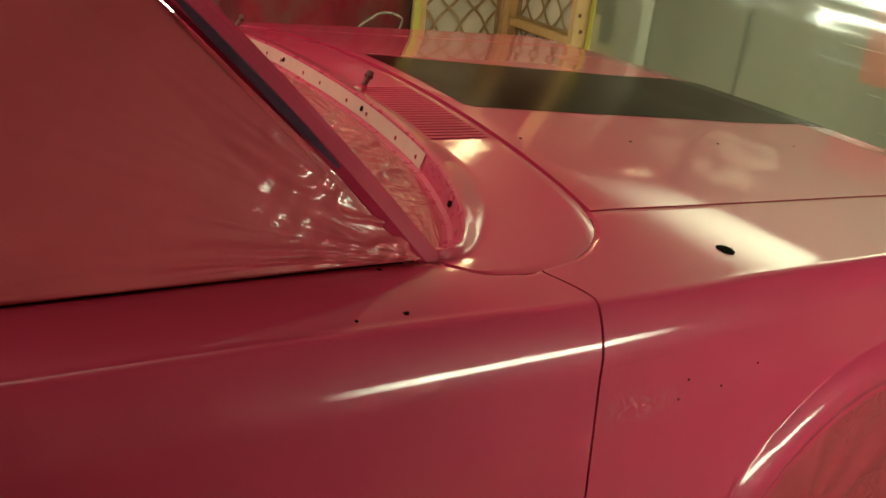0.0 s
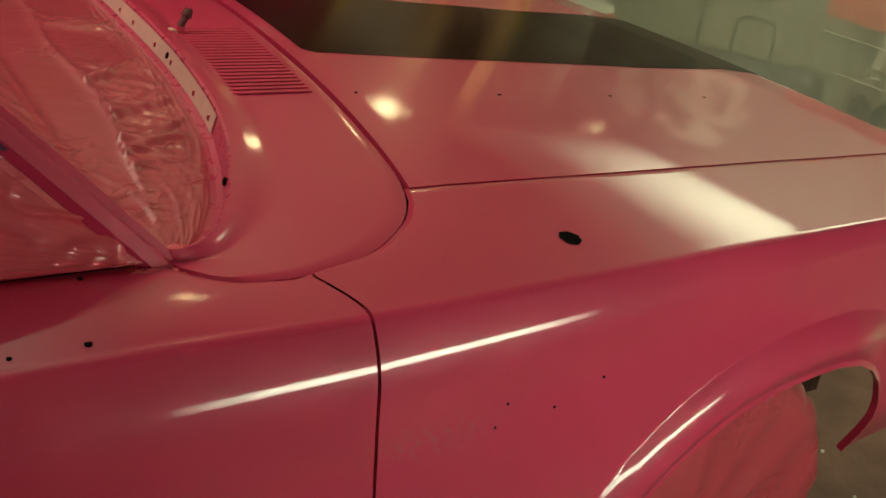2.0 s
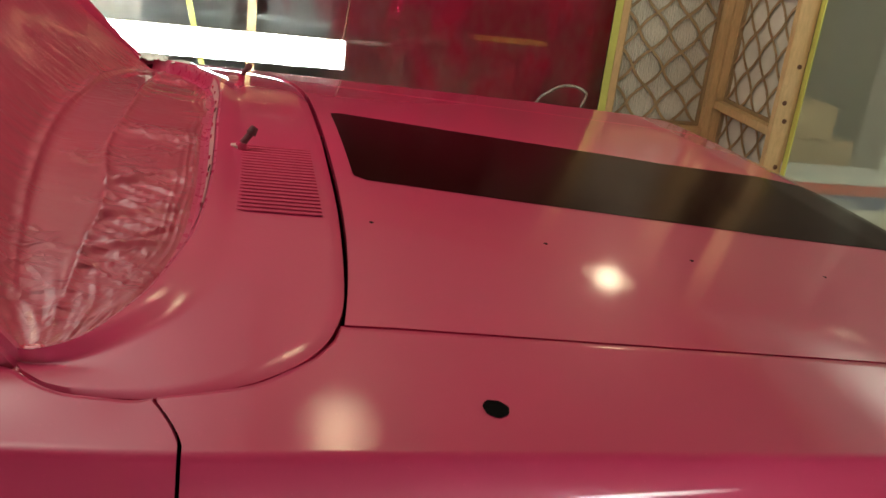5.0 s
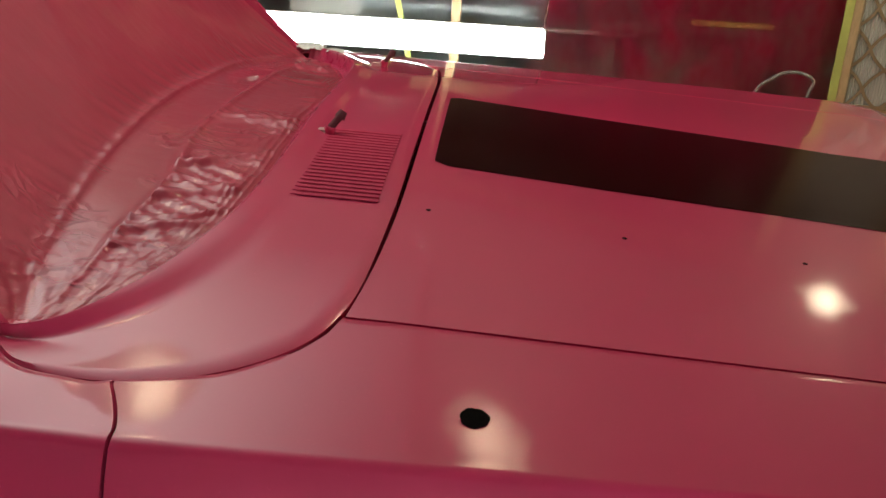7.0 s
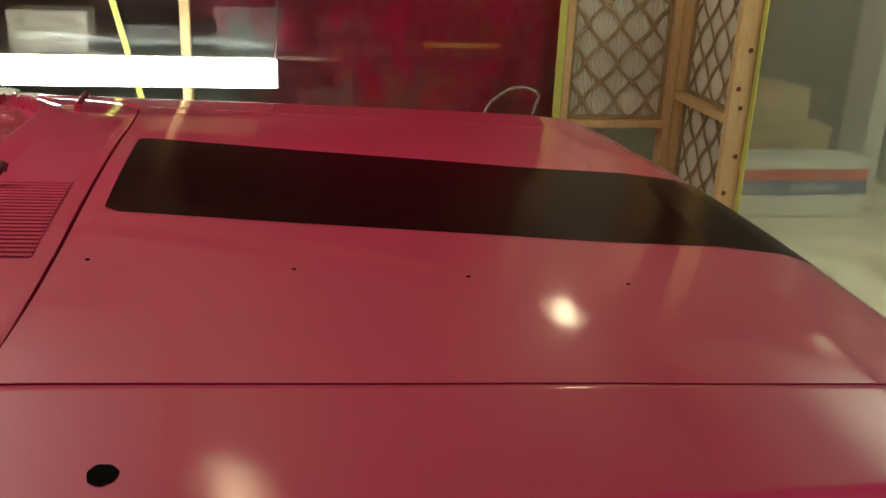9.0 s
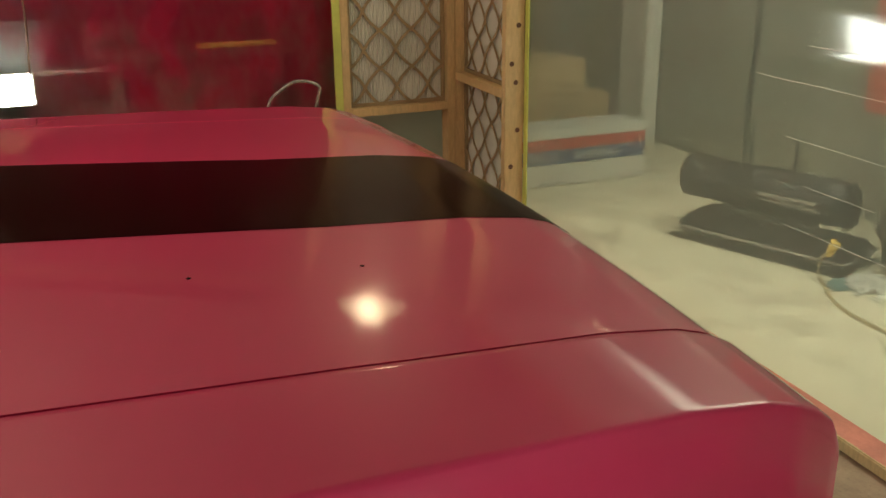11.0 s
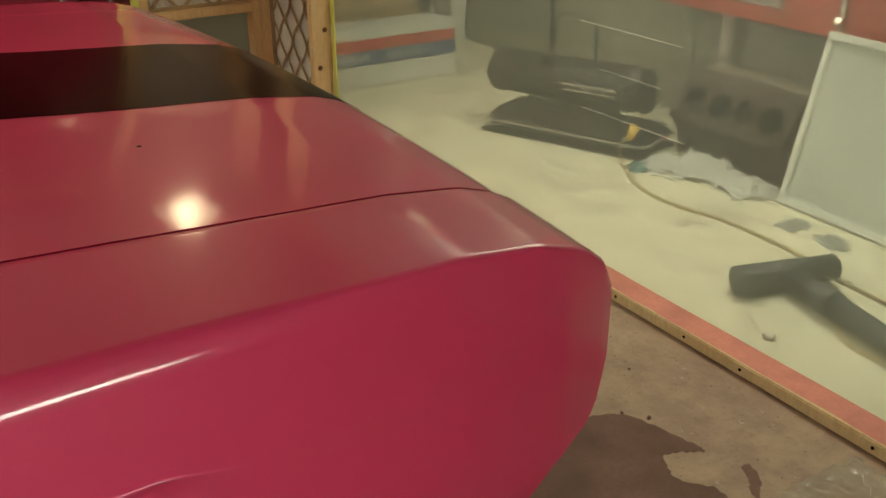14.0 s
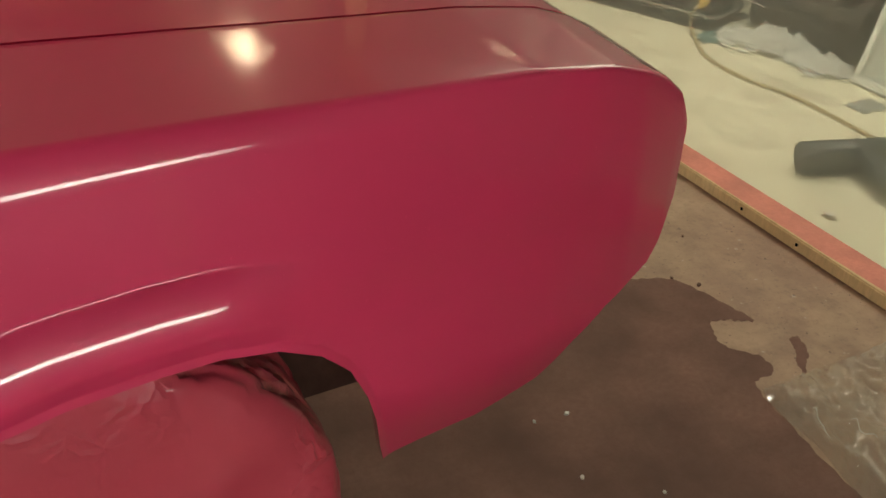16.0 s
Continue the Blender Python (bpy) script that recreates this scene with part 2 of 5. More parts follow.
def lumber(name, colour):
    m, nt, p = nodes_of(name)
    vec = coords(nt, (1, 1, 1))
    grain = noise_of(nt, coords(nt, (6, 6, 1.2)), 16.0, 5, 0.7)
    big = noise_of(nt, vec, 3.0)
    dark = tuple(c * 0.62 for c in colour)
    c = mix(nt, ramp(nt, grain, 0.35, 0.75, 0, 0.75), colour, dark)
    c = mix(nt, ramp(nt, big, 0.4, 0.75, 0, 0.4), c, (colour[0] * 0.85, colour[1] * 0.75, colour[2] * 0.6))
    nt.links.new(c, p.inputs["Base Color"])
    p.inputs["Roughness"].default_value = 0.7
    nt.links.new(bump(nt, grain, 0.25, 0.003), p.inputs["Normal"])
    return m


def concrete(name):
    """Garage slab: brown with settled overspray inside the booth, pale outside with lamp brightness put into the tone.
    """
    m, nt, p = nodes_of(name)
    vec = coords(nt)
    big, mid, fine = noise_of(nt, vec, 1.3, 5), noise_of(nt, vec, 7.0, 6, 0.65), noise_of(nt, vec, 90.0, 4, 0.7)
    # raised above plain concrete to make up for weak lamp light
    pale = mix(nt, ramp(nt, mid, 0.35, 0.7, 0, 1), (0.60, 0.555, 0.415), (0.82, 0.77, 0.59))
    brown = mix(nt, ramp(nt, mid, 0.35, 0.7, 0, 1), (0.26, 0.165, 0.112), (0.46, 0.32, 0.22))
    brown = mix(nt, ramp(nt, big, 0.5, 0.75, 0, 0.5), brown, (0.26, 0.13, 0.10))
    sep = nt.nodes.new("ShaderNodeSeparateXYZ")
    nt.links.new(vec, sep.inputs[0])
    c = mix(nt, ramp(nt, sep.outputs[0], 0.04, 0.06, 0, 1), brown, pale)
    c = mix(nt, ramp(nt, fine, 0.55, 0.8, 0, 0.5), c, (0.12, 0.09, 0.07))
    grit = noise_of(nt, vec, 34.0, 4, 0.7)
    c = mix(nt, ramp(nt, grit, 0.56, 0.72, 0, 0.45), c, (0.16, 0.10, 0.075))
    c = mix(nt, ramp(nt, noise_of(nt, vec, 3.1, 5, 0.7), 0.52, 0.66, 0, 0.38), c, (0.20, 0.13, 0.10))
    spots = noise_of(nt, vec, 38.0, 2)
    c = mix(nt, ramp(nt, spots, 0.70, 0.73, 0, 0.6), c, (0.5, 0.42, 0.36))
    flecks = noise_of(nt, vec, 61.0, 2)
    c = mix(nt, ramp(nt, flecks, 0.68, 0.73, 0, 0.7), c, (0.09, 0.06, 0.05))
    nt.links.new(c, p.inputs["Base Color"])
    nt.links.new(ramp(nt, mid, 0.3, 0.7, 0.55, 0.8), p.inputs["Roughness"])
    nt.links.new(bump(nt, fine, 0.3, 0.003, bump(nt, mid, 0.2, 0.01)), p.inputs["Normal"])
    return m


PINK = (0.54, 0.028, 0.101)
M = {
    "paint": car_paint("pink_paint", PINK, 0.40, 1.0, 0.06, 0.12),
    "black": car_paint("black_stripe_paint", (0.016, 0.001, 0.0015), 0.17, 0.0, 0.06, 0.0, 0.05),
    # flat black, also painted where holes and gaps would be dark
    "dark": plain("dark_cavity", (0.003, 0.002, 0.002), 0.9, vary=0.3, spec=0.05),
    # vent pinks are darker than the body paint, shade put into the colour
    "vent": plain("shaded_vent_ribs", (0.46, 0.024, 0.08), 0.6, vary=0.12, spec=0.25),
    # brown that carries the wheel well's shadow in its colour
    "inner": plain("shadow_brown_metal", (0.10, 0.055, 0.045), 0.75, vary=0.4, scale=9, spec=0.2),
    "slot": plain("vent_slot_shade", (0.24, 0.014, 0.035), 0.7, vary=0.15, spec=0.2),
    "shut": plain("shaded_shut_line", (0.10, 0.012, 0.02), 0.7, vary=0.2),
    "channel": plain("fresh_magenta_paint", (0.5, 0.035, 0.11), 0.3, vary=0.12, coat=0.4),
    "primer": plain("pale_primer", (0.62, 0.38, 0.36), 0.4, vary=0.15, coat=0.2),
    "scuff": scuffed("wrinkled_paint_smear", (0.85, 0.34, 0.38), (0.75, -0.885, 0.757), (0.11, 0.2, 0.03)),
    "dullwall": plain("bounce_wall_beige", (0.52, 0.48, 0.42), 0.8, vary=0.2, scale=2.5, fine=35),
    # white of the added wall patches that the hood reflects
    "plaster": plain("pale_patch_white", (0.9, 0.86, 0.76), 0.8, vary=0.12),
    # one film, lightened on the windows and darkened elsewhere to suit its lighting
    "film": masking_film("lightened_masking_film", (0.66, 0.07, 0.12), 1.0),
    "shieldfilm": masking_film("darkened_crinkled_film", (0.44, 0.036, 0.078), 1.0, (0.945, 1.02)),
    "wrap": masking_film("dull_darkened_wheel_film", (0.46, 0.05, 0.085), 0.5, (0.9, 1.0)),
    "blue": plain("blue_tape", (0.10, 0.05, 0.10), 0.8, vary=0.5, scale=14, spec=0.15),
    "wood": lumber("pine_lumber", (0.70, 0.50, 0.27)),
    "pinkwood": plain("overspray_on_pine", (0.62, 0.22, 0.17), 0.7, vary=0.22, scale=9, fine=120),
    "floor": concrete("garage_concrete"),
    # brown of the damp, also used for painted shade under the car
    "wet": plain("damp_and_shade_brown", (0.19, 0.102, 0.079), 0.7, vary=0.4, scale=5, fine=80, spec=0.2),
    "clear": sheet_plastic("clear_poly_sheet", (0.93, 0.95, 0.9), 0.20, 0.10, 0.11, ior=1.4, blur=0.45),
    "sidesheet": sheet_plastic("clear_side_sheet", (0.95, 0.95, 0.93), 0.24, 0.09, 0.1),
    "sprayed": sheet_plastic("sprayed_poly_sheet", (0.9, 0.9, 0.86), 0.02, 0.14, 0.2, ((0.55, 0.012, 0.075), (-1.02, 2.9, 1.15), (1.45, 0.4, 1.5)), blur=0.8),
    "floorfilm": sheet_plastic("crumpled_floor_film", (0.93, 0.92, 0.90), 0.17, 0.08, 0.2, ior=1.6),
    # pale opaque plastic, the glint of clear folds put into its colour
    "crease": plain("pale_glint_plastic", (0.75, 0.76, 0.7), 0.25, vary=0.3, scale=20, coat=0.5),
    "block": plain("grey_wall_paint", (0.27, 0.28, 0.235), 0.75, vary=0.2, scale=2.5, fine=35, relief=0.3),
    "white": plain("white_paint", (0.72, 0.72, 0.66), 0.5, vary=0.1),
    "ceiling": plain("ceiling_board", (0.42, 0.38, 0.32), 0.85, vary=0.12, scale=3),
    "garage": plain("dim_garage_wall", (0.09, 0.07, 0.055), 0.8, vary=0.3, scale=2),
    "tube": glow("fluorescent_tube", (0.93, 1.0, 0.97), 30.0),
    # fill glow of the added panel over the cabin
    "over": soft_panel("cabin_fill_glow", (0.96, 1.0, 0.92), 1.5, 1.3, 1.4),
    # end taper of this glow shapes the highlight along the body crease
    "thin": tapered_tube("single_fluorescent_tube", (0.95, 1.0, 0.97), 8.0, 1.2),
    "bright": soft_panel("bright_ceiling_diffuser", (0.95, 1.0, 0.88), 3.4, 0.72, 1.5, 0.42, -0.3),
    # fill glow of the added panel outside the booth
    "side_panel": soft_panel("outside_fill_glow", (0.95, 1.0, 0.90), 5.2, 0.6, 0.7),
    "bulb": glow("warm_bulb_glass", (1.0, 0.72, 0.42), 1.5, False),
    "bell": plain("satin_reflector_metal", (0.34, 0.33, 0.31), 0.35, vary=0.1, scale=12),
    "enamel": plain("white_enamel", (0.8, 0.8, 0.78), 0.35, vary=0.06),
    "filter": plain("pleated_filter_paper", (0.66, 0.66, 0.6), 0.85, vary=0.15, fine=140),
    "card": plain("brown_card", (0.35, 0.25, 0.14), 0.8, vary=0.2, scale=8),
    "box": plain("cardboard", (0.40, 0.29, 0.15), 0.8, vary=0.18, scale=5),
    "boxwhite": plain("printed_white_card", (0.6, 0.6, 0.55), 0.6, vary=0.15),
    "red": plain("red_enamel", (0.52, 0.07, 0.05), 0.4, vary=0.2, coat=0.2),
    "boxblue": plain("printed_blue_card", (0.06, 0.10, 0.2), 0.6, vary=0.15),
    "steel": plain("dull_black_steel", (0.02, 0.02, 0.019), 0.45, metal=0.2, vary=0.35, scale=7),
    "iron": plain("rusty_cast_iron", (0.065, 0.045, 0.035), 0.7, metal=0.3, vary=0.4, scale=9, relief=0.5),
    "grey": plain("grey_plastic", (0.06, 0.065, 0.065), 0.45, vary=0.25),
    "rag": plain("white_rag_cloth", (0.9, 0.89, 0.84), 0.9, vary=0.1, fine=200, relief=0.5),
    "yellow": plain("yellow_rubber", (0.75, 0.5, 0.1), 0.5, vary=0.15),
    "cord": plain("tan_cord", (0.42, 0.33, 0.18), 0.6, vary=0.15),
    "lime": plain("lime_masking_tape", (0.60, 0.64, 0.16), 0.6, vary=0.2),
    "screen": plain("filter_mesh", (0.55, 0.57, 0.52), 0.7, vary=0.12, fine=220, relief=0.4),
    "teal": plain("teal_cloth", (0.25, 0.42, 0.42), 0.9, vary=0.2),
    "shine": plain("bright_metal", (0.7, 0.68, 0.62), 0.2, metal=1.0, vary=0.1),
    "label": plain("silver_label", (0.42, 0.40, 0.37), 0.3, metal=0.4, vary=0.3, scale=25),
    "bottle": plain("pale_plastic_bottle", (0.62, 0.64, 0.6), 0.4, vary=0.12),
    "bottledark": plain("dark_bottle", (0.05, 0.06, 0.06), 0.35, vary=0.2),
    "brown": plain("brown_cable", (0.12, 0.05, 0.03), 0.6, vary=0.2),
}


# ---------------------------------------------------------------- mesh helpers
def mesh_ob(name, bm, material, smooth=False):
    me = bpy.data.meshes.new(name)
    bm.normal_update()
    bm.to_mesh(me)
    bm.free()
    me.materials.append(material)
    if smooth:
        me.polygons.foreach_set("use_smooth", [True] * len(me.polygons))
    return new(name, me)


def part(name, bm, material, parent, label="", smooth=False):
    ob = mesh_ob(name, bm, material, smooth)
    ob.parent = parent
    if label:
        ob["label"] = label
    return ob


def thing(name, m, label, category, group="", kind=""):
    ob = new(name)
    ob.empty_display_size = 0.05
    ob.matrix_world = m
    return tagged(ob, label, category, group, kind)


def struct(name, bm, material, label, category, smooth=False):
    return tagged(mesh_ob(name, bm, material, smooth), label, category, "", "structure")


def box(x0, x1, y0, y1, z0, z1, bevel=0.0, bm=None, m=None):
    bm = bm or bmesh.new()
    made = bmesh.ops.create_cube(bm, size=1.0)["verts"]
    for v in made:
        v.co = Vector(((x0 + x1) / 2 + v.co.x * (x1 - x0), (y0 + y1) / 2 + v.co.y * (y1 - y0), (z0 + z1) / 2 + v.co.z * (z1 - z0)))
    if bevel:
        edges = list({e for v in made for e in v.link_edges})
        res = bmesh.ops.bevel(bm, geom=edges, offset=bevel, segments=2, affect="EDGES", clamp_overlap=True)
        made = list({v for f in res["faces"] for v in f.verts} | {v for v in made if v.is_valid})
    if m:
        bmesh.ops.transform(bm, matrix=m, verts=made)
    return bm


def rod(a, b, r, r2=None, n=16, bm=None):
    bm = bm or bmesh.new()
    a, b = Vector(a), Vector(b)
    m = Matrix.Translation((a + b) / 2) @ (b - a).to_track_quat("Z", "Y").to_matrix().to_4x4()
    bmesh.ops.create_cone(bm, cap_ends=True, segments=n, radius1=r, radius2=r if r2 is None else r2, depth=(b - a).length, matrix=m)
    return bm


def grid_mesh(rows, bm=None, closed=False):
    """A sheet from rows of points."""
    bm = bm or bmesh.new()
    vs = [[bm.verts.new(p) for p in row] for row in rows]
    for a, b in zip(vs, vs[1:]):
        n = len(a)
        for i in range(n if closed else n - 1):
            j = (i + 1) % n
            bm.faces.new((a[i], a[j], b[j], b[i]))
    return bm


def with_depth(rows, drop, flip=False):
    """A panel from rows of points with its rim turned in by the vector that drop(p) gives."""
    bm = grid_mesh(rows)
    rim = [e for e in bm.edges if e.is_boundary]
    made = bmesh.ops.extrude_edge_only(bm, edges=rim)["geom"]
    for v in made:
        if isinstance(v, bmesh.types.BMVert):
            v.co += Vector(drop(v.co))
    bmesh.ops.recalc_face_normals(bm, faces=bm.faces)
    return bm


def tube(points, r, n=8, bm=None):
    """A cord along points."""
    bm = bm or bmesh.new()
    pts = [Vector(p) for p in points]
    rings = []
    for i, p in enumerate(pts):
        d = (pts[min(i + 1, len(pts) - 1)] - pts[max(i - 1, 0)]).normalized()
        side = d.cross(Vector((0.13, 0.21, 1))).normalized()
        up = side.cross(d)
        rings.append([p + r * (math.cos(a) * side + math.sin(a) * up) for a in (2 * math.pi * k / n for k in range(n))])
    return grid_mesh(rings, bm, closed=True)


def smooth_path(points, n):
    """Catmull-Rom through the points."""
    pts = [Vector(p) for p in points]
    pts = [2 * pts[0] - pts[1]] + pts + [2 * pts[-1] - pts[-2]]
    out = []
    for a, b, c, d in zip(pts, pts[1:], pts[2:], pts[3:]):
        for k in range(n):
            t = k / n
            out.append(0.5 * (2 * b + (c - a) * t + (2 * a - 5 * b + 4 * c - d) * t * t + (3 * b - a - 3 * c + d) * t**3))
    return out + [pts[-2]]


def lerp(a, b, t):
    return a + (b - a) * t


def interp(x, xs, ys):
    return float(np.interp(x, xs, ys))


def step01(t):
    t = min(1.0, max(0.0, t))
    return t * t * (3 - 2 * t)


def mirrored(ob, name, parent):
    """The part's twin on the other side of the car."""
    bm = bmesh.new()
    bm.from_mesh(ob.data)
    bmesh.ops.scale(bm, vec=(1, -1, 1), verts=bm.verts)
    bmesh.ops.reverse_faces(bm, faces=bm.faces)
    twin = part(name, bm, ob.data.materials[0], parent, smooth=True)
    return twin


# ---------------------------------------------------------------- the garage shell
struct("floor", box(-7.5, 4.0, -4.0, 6.5, -0.12, 0.0), M["floor"], "worn concrete garage floor, brown with overspray in the booth", "floor")
struct("wall_front", box(1.5, 1.62, -4.0, 6.5, 0.0, 2.44), M["block"], "grey painted garage wall behind the heater", "wall")
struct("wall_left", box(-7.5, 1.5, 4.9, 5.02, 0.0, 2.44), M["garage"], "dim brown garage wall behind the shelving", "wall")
# unseen side wall, its beige chosen to bounce light onto the car
struct("wall_right", box(-7.5, 1.5, -3.12, -3.0, 0.0, 2.44), M["dullwall"], "unseen garage wall, beige to bounce light on the car", "wall")
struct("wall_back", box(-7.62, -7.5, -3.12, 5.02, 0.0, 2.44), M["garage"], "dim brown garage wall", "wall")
struct("ceiling", box(-7.62, 1.62, -3.12, 5.02, 2.44, 2.56), M["ceiling"], "dull board ceiling of the garage", "ceiling")
# lapped boards of the front wall
courses = bmesh.new()
for k in range(12):
    box(1.49 - 0.004 * (k % 2), 1.5, 1.43, 3.24, 0.001 + 0.2 * k, 0.2 + 0.2 * k, 0.002, courses)
part("board_course", courses, M["block"], bpy.data.objects["wall_front"], "grey lapped boards")
struct("trim_post", box(1.38, 1.478, 3.25, 3.53, 0.0, 2.44, 0.006), M["white"], "white painted door post on the garage wall", "post")

# unseen pale patches added on the front wall for blotches reflected in the hood
def pale_wall_patch(y, z, r, seed):
    bm = bmesh.new()
    ring = []
    for k in range(40):
        a = 2 * math.pi * k / 40
        q = r * (1 + 0.55 * noise.noise(Vector((math.cos(a) * 1.4, math.sin(a) * 1.4, seed))))
        ring.append((y + 1.25 * q * math.cos(a), z + 0.8 * q * math.sin(a)))
    face = bm.faces.new([bm.verts.new((1.4835 - 0.0002 * seed, a, b)) for a, b in ring])
    side = bmesh.ops.extrude_face_region(bm, geom=[face])["geom"]
    for v in side:
        if isinstance(v, bmesh.types.BMVert):
            v.co.x -= 0.003
    bmesh.ops.recalc_face_normals(bm, faces=bm.faces)
    part("pale_wall_patch", bm, M["plaster"], bpy.data.objects["wall_front"], "unseen pale patch added on the boards for the hood's reflections")


PATCHES = ((2.75, 1.58, 0.10), (2.68, 1.87, 0.12), (2.55, 2.03, 0.09), (2.40, 1.57, 0.07), (2.20, 1.50, 0.09), (1.95, 1.53, 0.10), (2.18, 1.66, 0.10),
           (2.02, 1.74, 0.13), (2.28, 1.98, 0.07), (1.95, 2.00, 0.11), (1.86, 1.70, 0.08), (2.10, 2.06, 0.09), (2.05, 1.90, 0.07))
for k, (y, z, r) in enumerate(PATCHES):
    pale_wall_patch(y, z, r, 2.3 * k)

# damp patches on the slab; the big one also paints the shade under the car
def blot(points, seed, rough=0.004):
    rnd = random.Random(seed)
    ring = smooth_path(points + points[:1], 8)[:-1]
    bm = bmesh.new()
    vs = [bm.verts.new((p.x + rnd.uniform(-rough, rough), p.y + rnd.uniform(-rough, rough), 0.0012)) for p in ring]
    edges = [bm.edges.new((a, b)) for a, b in zip(vs, vs[1:] + vs[:1])]
    bmesh.ops.triangle_fill(bm, edges=edges, use_beauty=True, normal=(0, 0, 1))
    return bm


# the points beneath the car cover its shadow as well as the damp
damp = [(-0.45, -0.17, 0), (-0.35, -0.22, 0), (-0.31, -0.33, 0), (-0.29, -0.42, 0), (-0.33, -0.40, 0), (-0.38, -0.385, 0), (-0.41, -0.46, 0),
        (-0.365, -0.52, 0), (-0.38, -0.57, 0), (-0.44, -0.585, 0), (-0.47, -0.75, 0), (-0.5, -0.95, 0), (-0.62, -1.2, 0), (-0.95, -1.25, 0),
        (-1.7, -1.1, 0), (-1.8, -0.6, 0), (-1.3, -0.15, 0), (-0.7, -0.1, 0)]
part("damp_patch", blot(damp, 3), M["wet"], bpy.data.objects["floor"], "dark damp patch, running on as painted shade under the car")
crescent = [(-0.245, -0.50, 0), (-0.262, -0.545, 0), (-0.30, -0.58, 0), (-0.325, -0.60, 0), (-0.315, -0.57, 0), (-0.285, -0.535, 0), (-0.268, -0.50, 0)]
part("damp_patch", blot(crescent, 5, 0.002), M["wet"], bpy.data.objects["floor"], "dark damp crescent on the concrete")


# ---------------------------------------------------------------- the spray booth: lumber frame and sheets
booth = thing("booth_frame", pose(0, 0, 0), "pine lumber frame of a home spray booth with overspray", "frame", kind="structure")


def stick(name, x0, x1, y0, y1, z0, z1, label="", material="wood"):
    return part(name, box(x0, x1, y0, y1, z0, z1, 0.003), M[material], booth, label)


stick("sill_plate", 0.0, 0.089, -2.0, 2.85, 0.002, 0.036, "pine sill plate on the floor")
top_skin = bmesh.new()
rows = []
for i in range(120):
    y = lerp(-1.99, 2.15, i / 119)
    w = 0.0875 - 0.002 * noise.noise(Vector((y * 3, 1.3, 0)))
    rows.append([(0.002 + 0.006 * noise.noise(Vector((y * 9, 4.2, 0))) + 0.006, y, 0.0365), (w, y, 0.0365)])
grid_mesh(rows, top_skin)
part("overspray_skin", top_skin, M["pinkwood"], booth, "pink overspray on the sill's top face")
stick("post", 0.0, 0.089, 2.19, 2.228, 0.036, 2.3, "knotty pine stud")
stick("stud", 0.0, 0.089, 2.762, 2.80, 0.036, 2.3)
stick("stud", 0.0, 0.038, 2.802, 2.85, 0.036, 2.3)
stick("blocking", 0.002, 0.087, 2.228, 2.762, 0.546, 0.584)
stick("blocking", 0.002, 0.087, 2.228, 2.762, 1.2, 1.238)
stick("top_plate", 0.0, 0.089, -2.0, 2.85, 2.3, 2.338)
stick("top_plate", -5.6, -0.002, 2.76, 2.85, 2.3, 2.338)
stick("sill_plate", -5.6, -0.002, 2.76, 2.85, 0.002, 0.04)
stick("stud", -0.038, -0.002, 2.762, 2.85, 0.04, 2.3)
stick("stud", -0.56, -0.522, 2.762, 2.85, 0.04, 2.3)
stick("blocking", -0.521, -0.039, 2.764, 2.848, 0.405, 0.443)
stick("blocking", -0.521, -0.039, 2.764, 2.848, 1.1, 1.138)
stick("stud", -2.27, -2.232, 2.762, 2.85, 0.04, 2.3, "pale stud behind the shop light")
stick("stud", -3.42, -3.382, 2.762, 2.85, 0.04, 2.3)
stick("stud", -4.6, -4.562, 2.762, 2.85, 0.04, 2.3)
stick("sill_plate", -5.6, 0.0, -2.089, -2.0, 0.002, 0.04)
stick("top_plate", -5.6, 0.0, -2.089, -2.0, 2.3, 2.338)
for x in (-0.05, -1.25, -2.45, -3.65, -4.85):
    stick("stud", x, x + 0.038, -2.089, -2.0, 0.04, 2.3)
for y in (-1.2, -0.4):
    stick("stud", 0.0, 0.089, y - 1.0, y - 0.962, 0.036, 2.3)
part("tape_strip", box(-0.598, -0.562, 2.752, 2.758, 0.04, 1.25), M["lime"], booth, "lime green masking tape along the stud")
part("tape_strip", box(0.089, 0.094, 2.155, 2.1885, 0.04, 1.25), M["lime"], booth, "lime green masking tape beside the post")
# nail heads and knots in the lumber
for y in (-0.057, -0.247, 0.21, 0.52, -0.62, -1.05):
    part("nail_head", rod((-0.0015, y, 0.02), (0.002, y, 0.02), 0.0045, n=10), M["dark"], booth)
for z, dx in ((0.412, 0.06), (0.25, 0.03), (0.62, 0.05), (0.7, 0.03), (0.86, 0.06)):
    part("knot", rod((dx, 2.1885, z), (dx, 2.191, z), 0.011, n=12), M["brown"], booth)


def poly_sheet(name, rows, material, label):
    bm = grid_mesh(rows)
    ob = struct(name, bm, material, label, "plastic sheet", True)
    ob.visible_shadow = False
    return ob


def ripple(a, b, s):
    return 0.007 * noise.noise(Vector((a * 0.9, b * 1.6, s))) + 0.0012 * noise.noise(Vector((a * 2.1, b * 7.0, s + 5)))


poly_sheet("sheet_front", [[(0.097 + ripple(y, z, 1.0), y, z) for z in np.linspace(0.0, 2.3, 40)] for y in np.linspace(-2.0, 2.19, 60)], M["clear"],
           "clear plastic sheet stapled across the booth front")
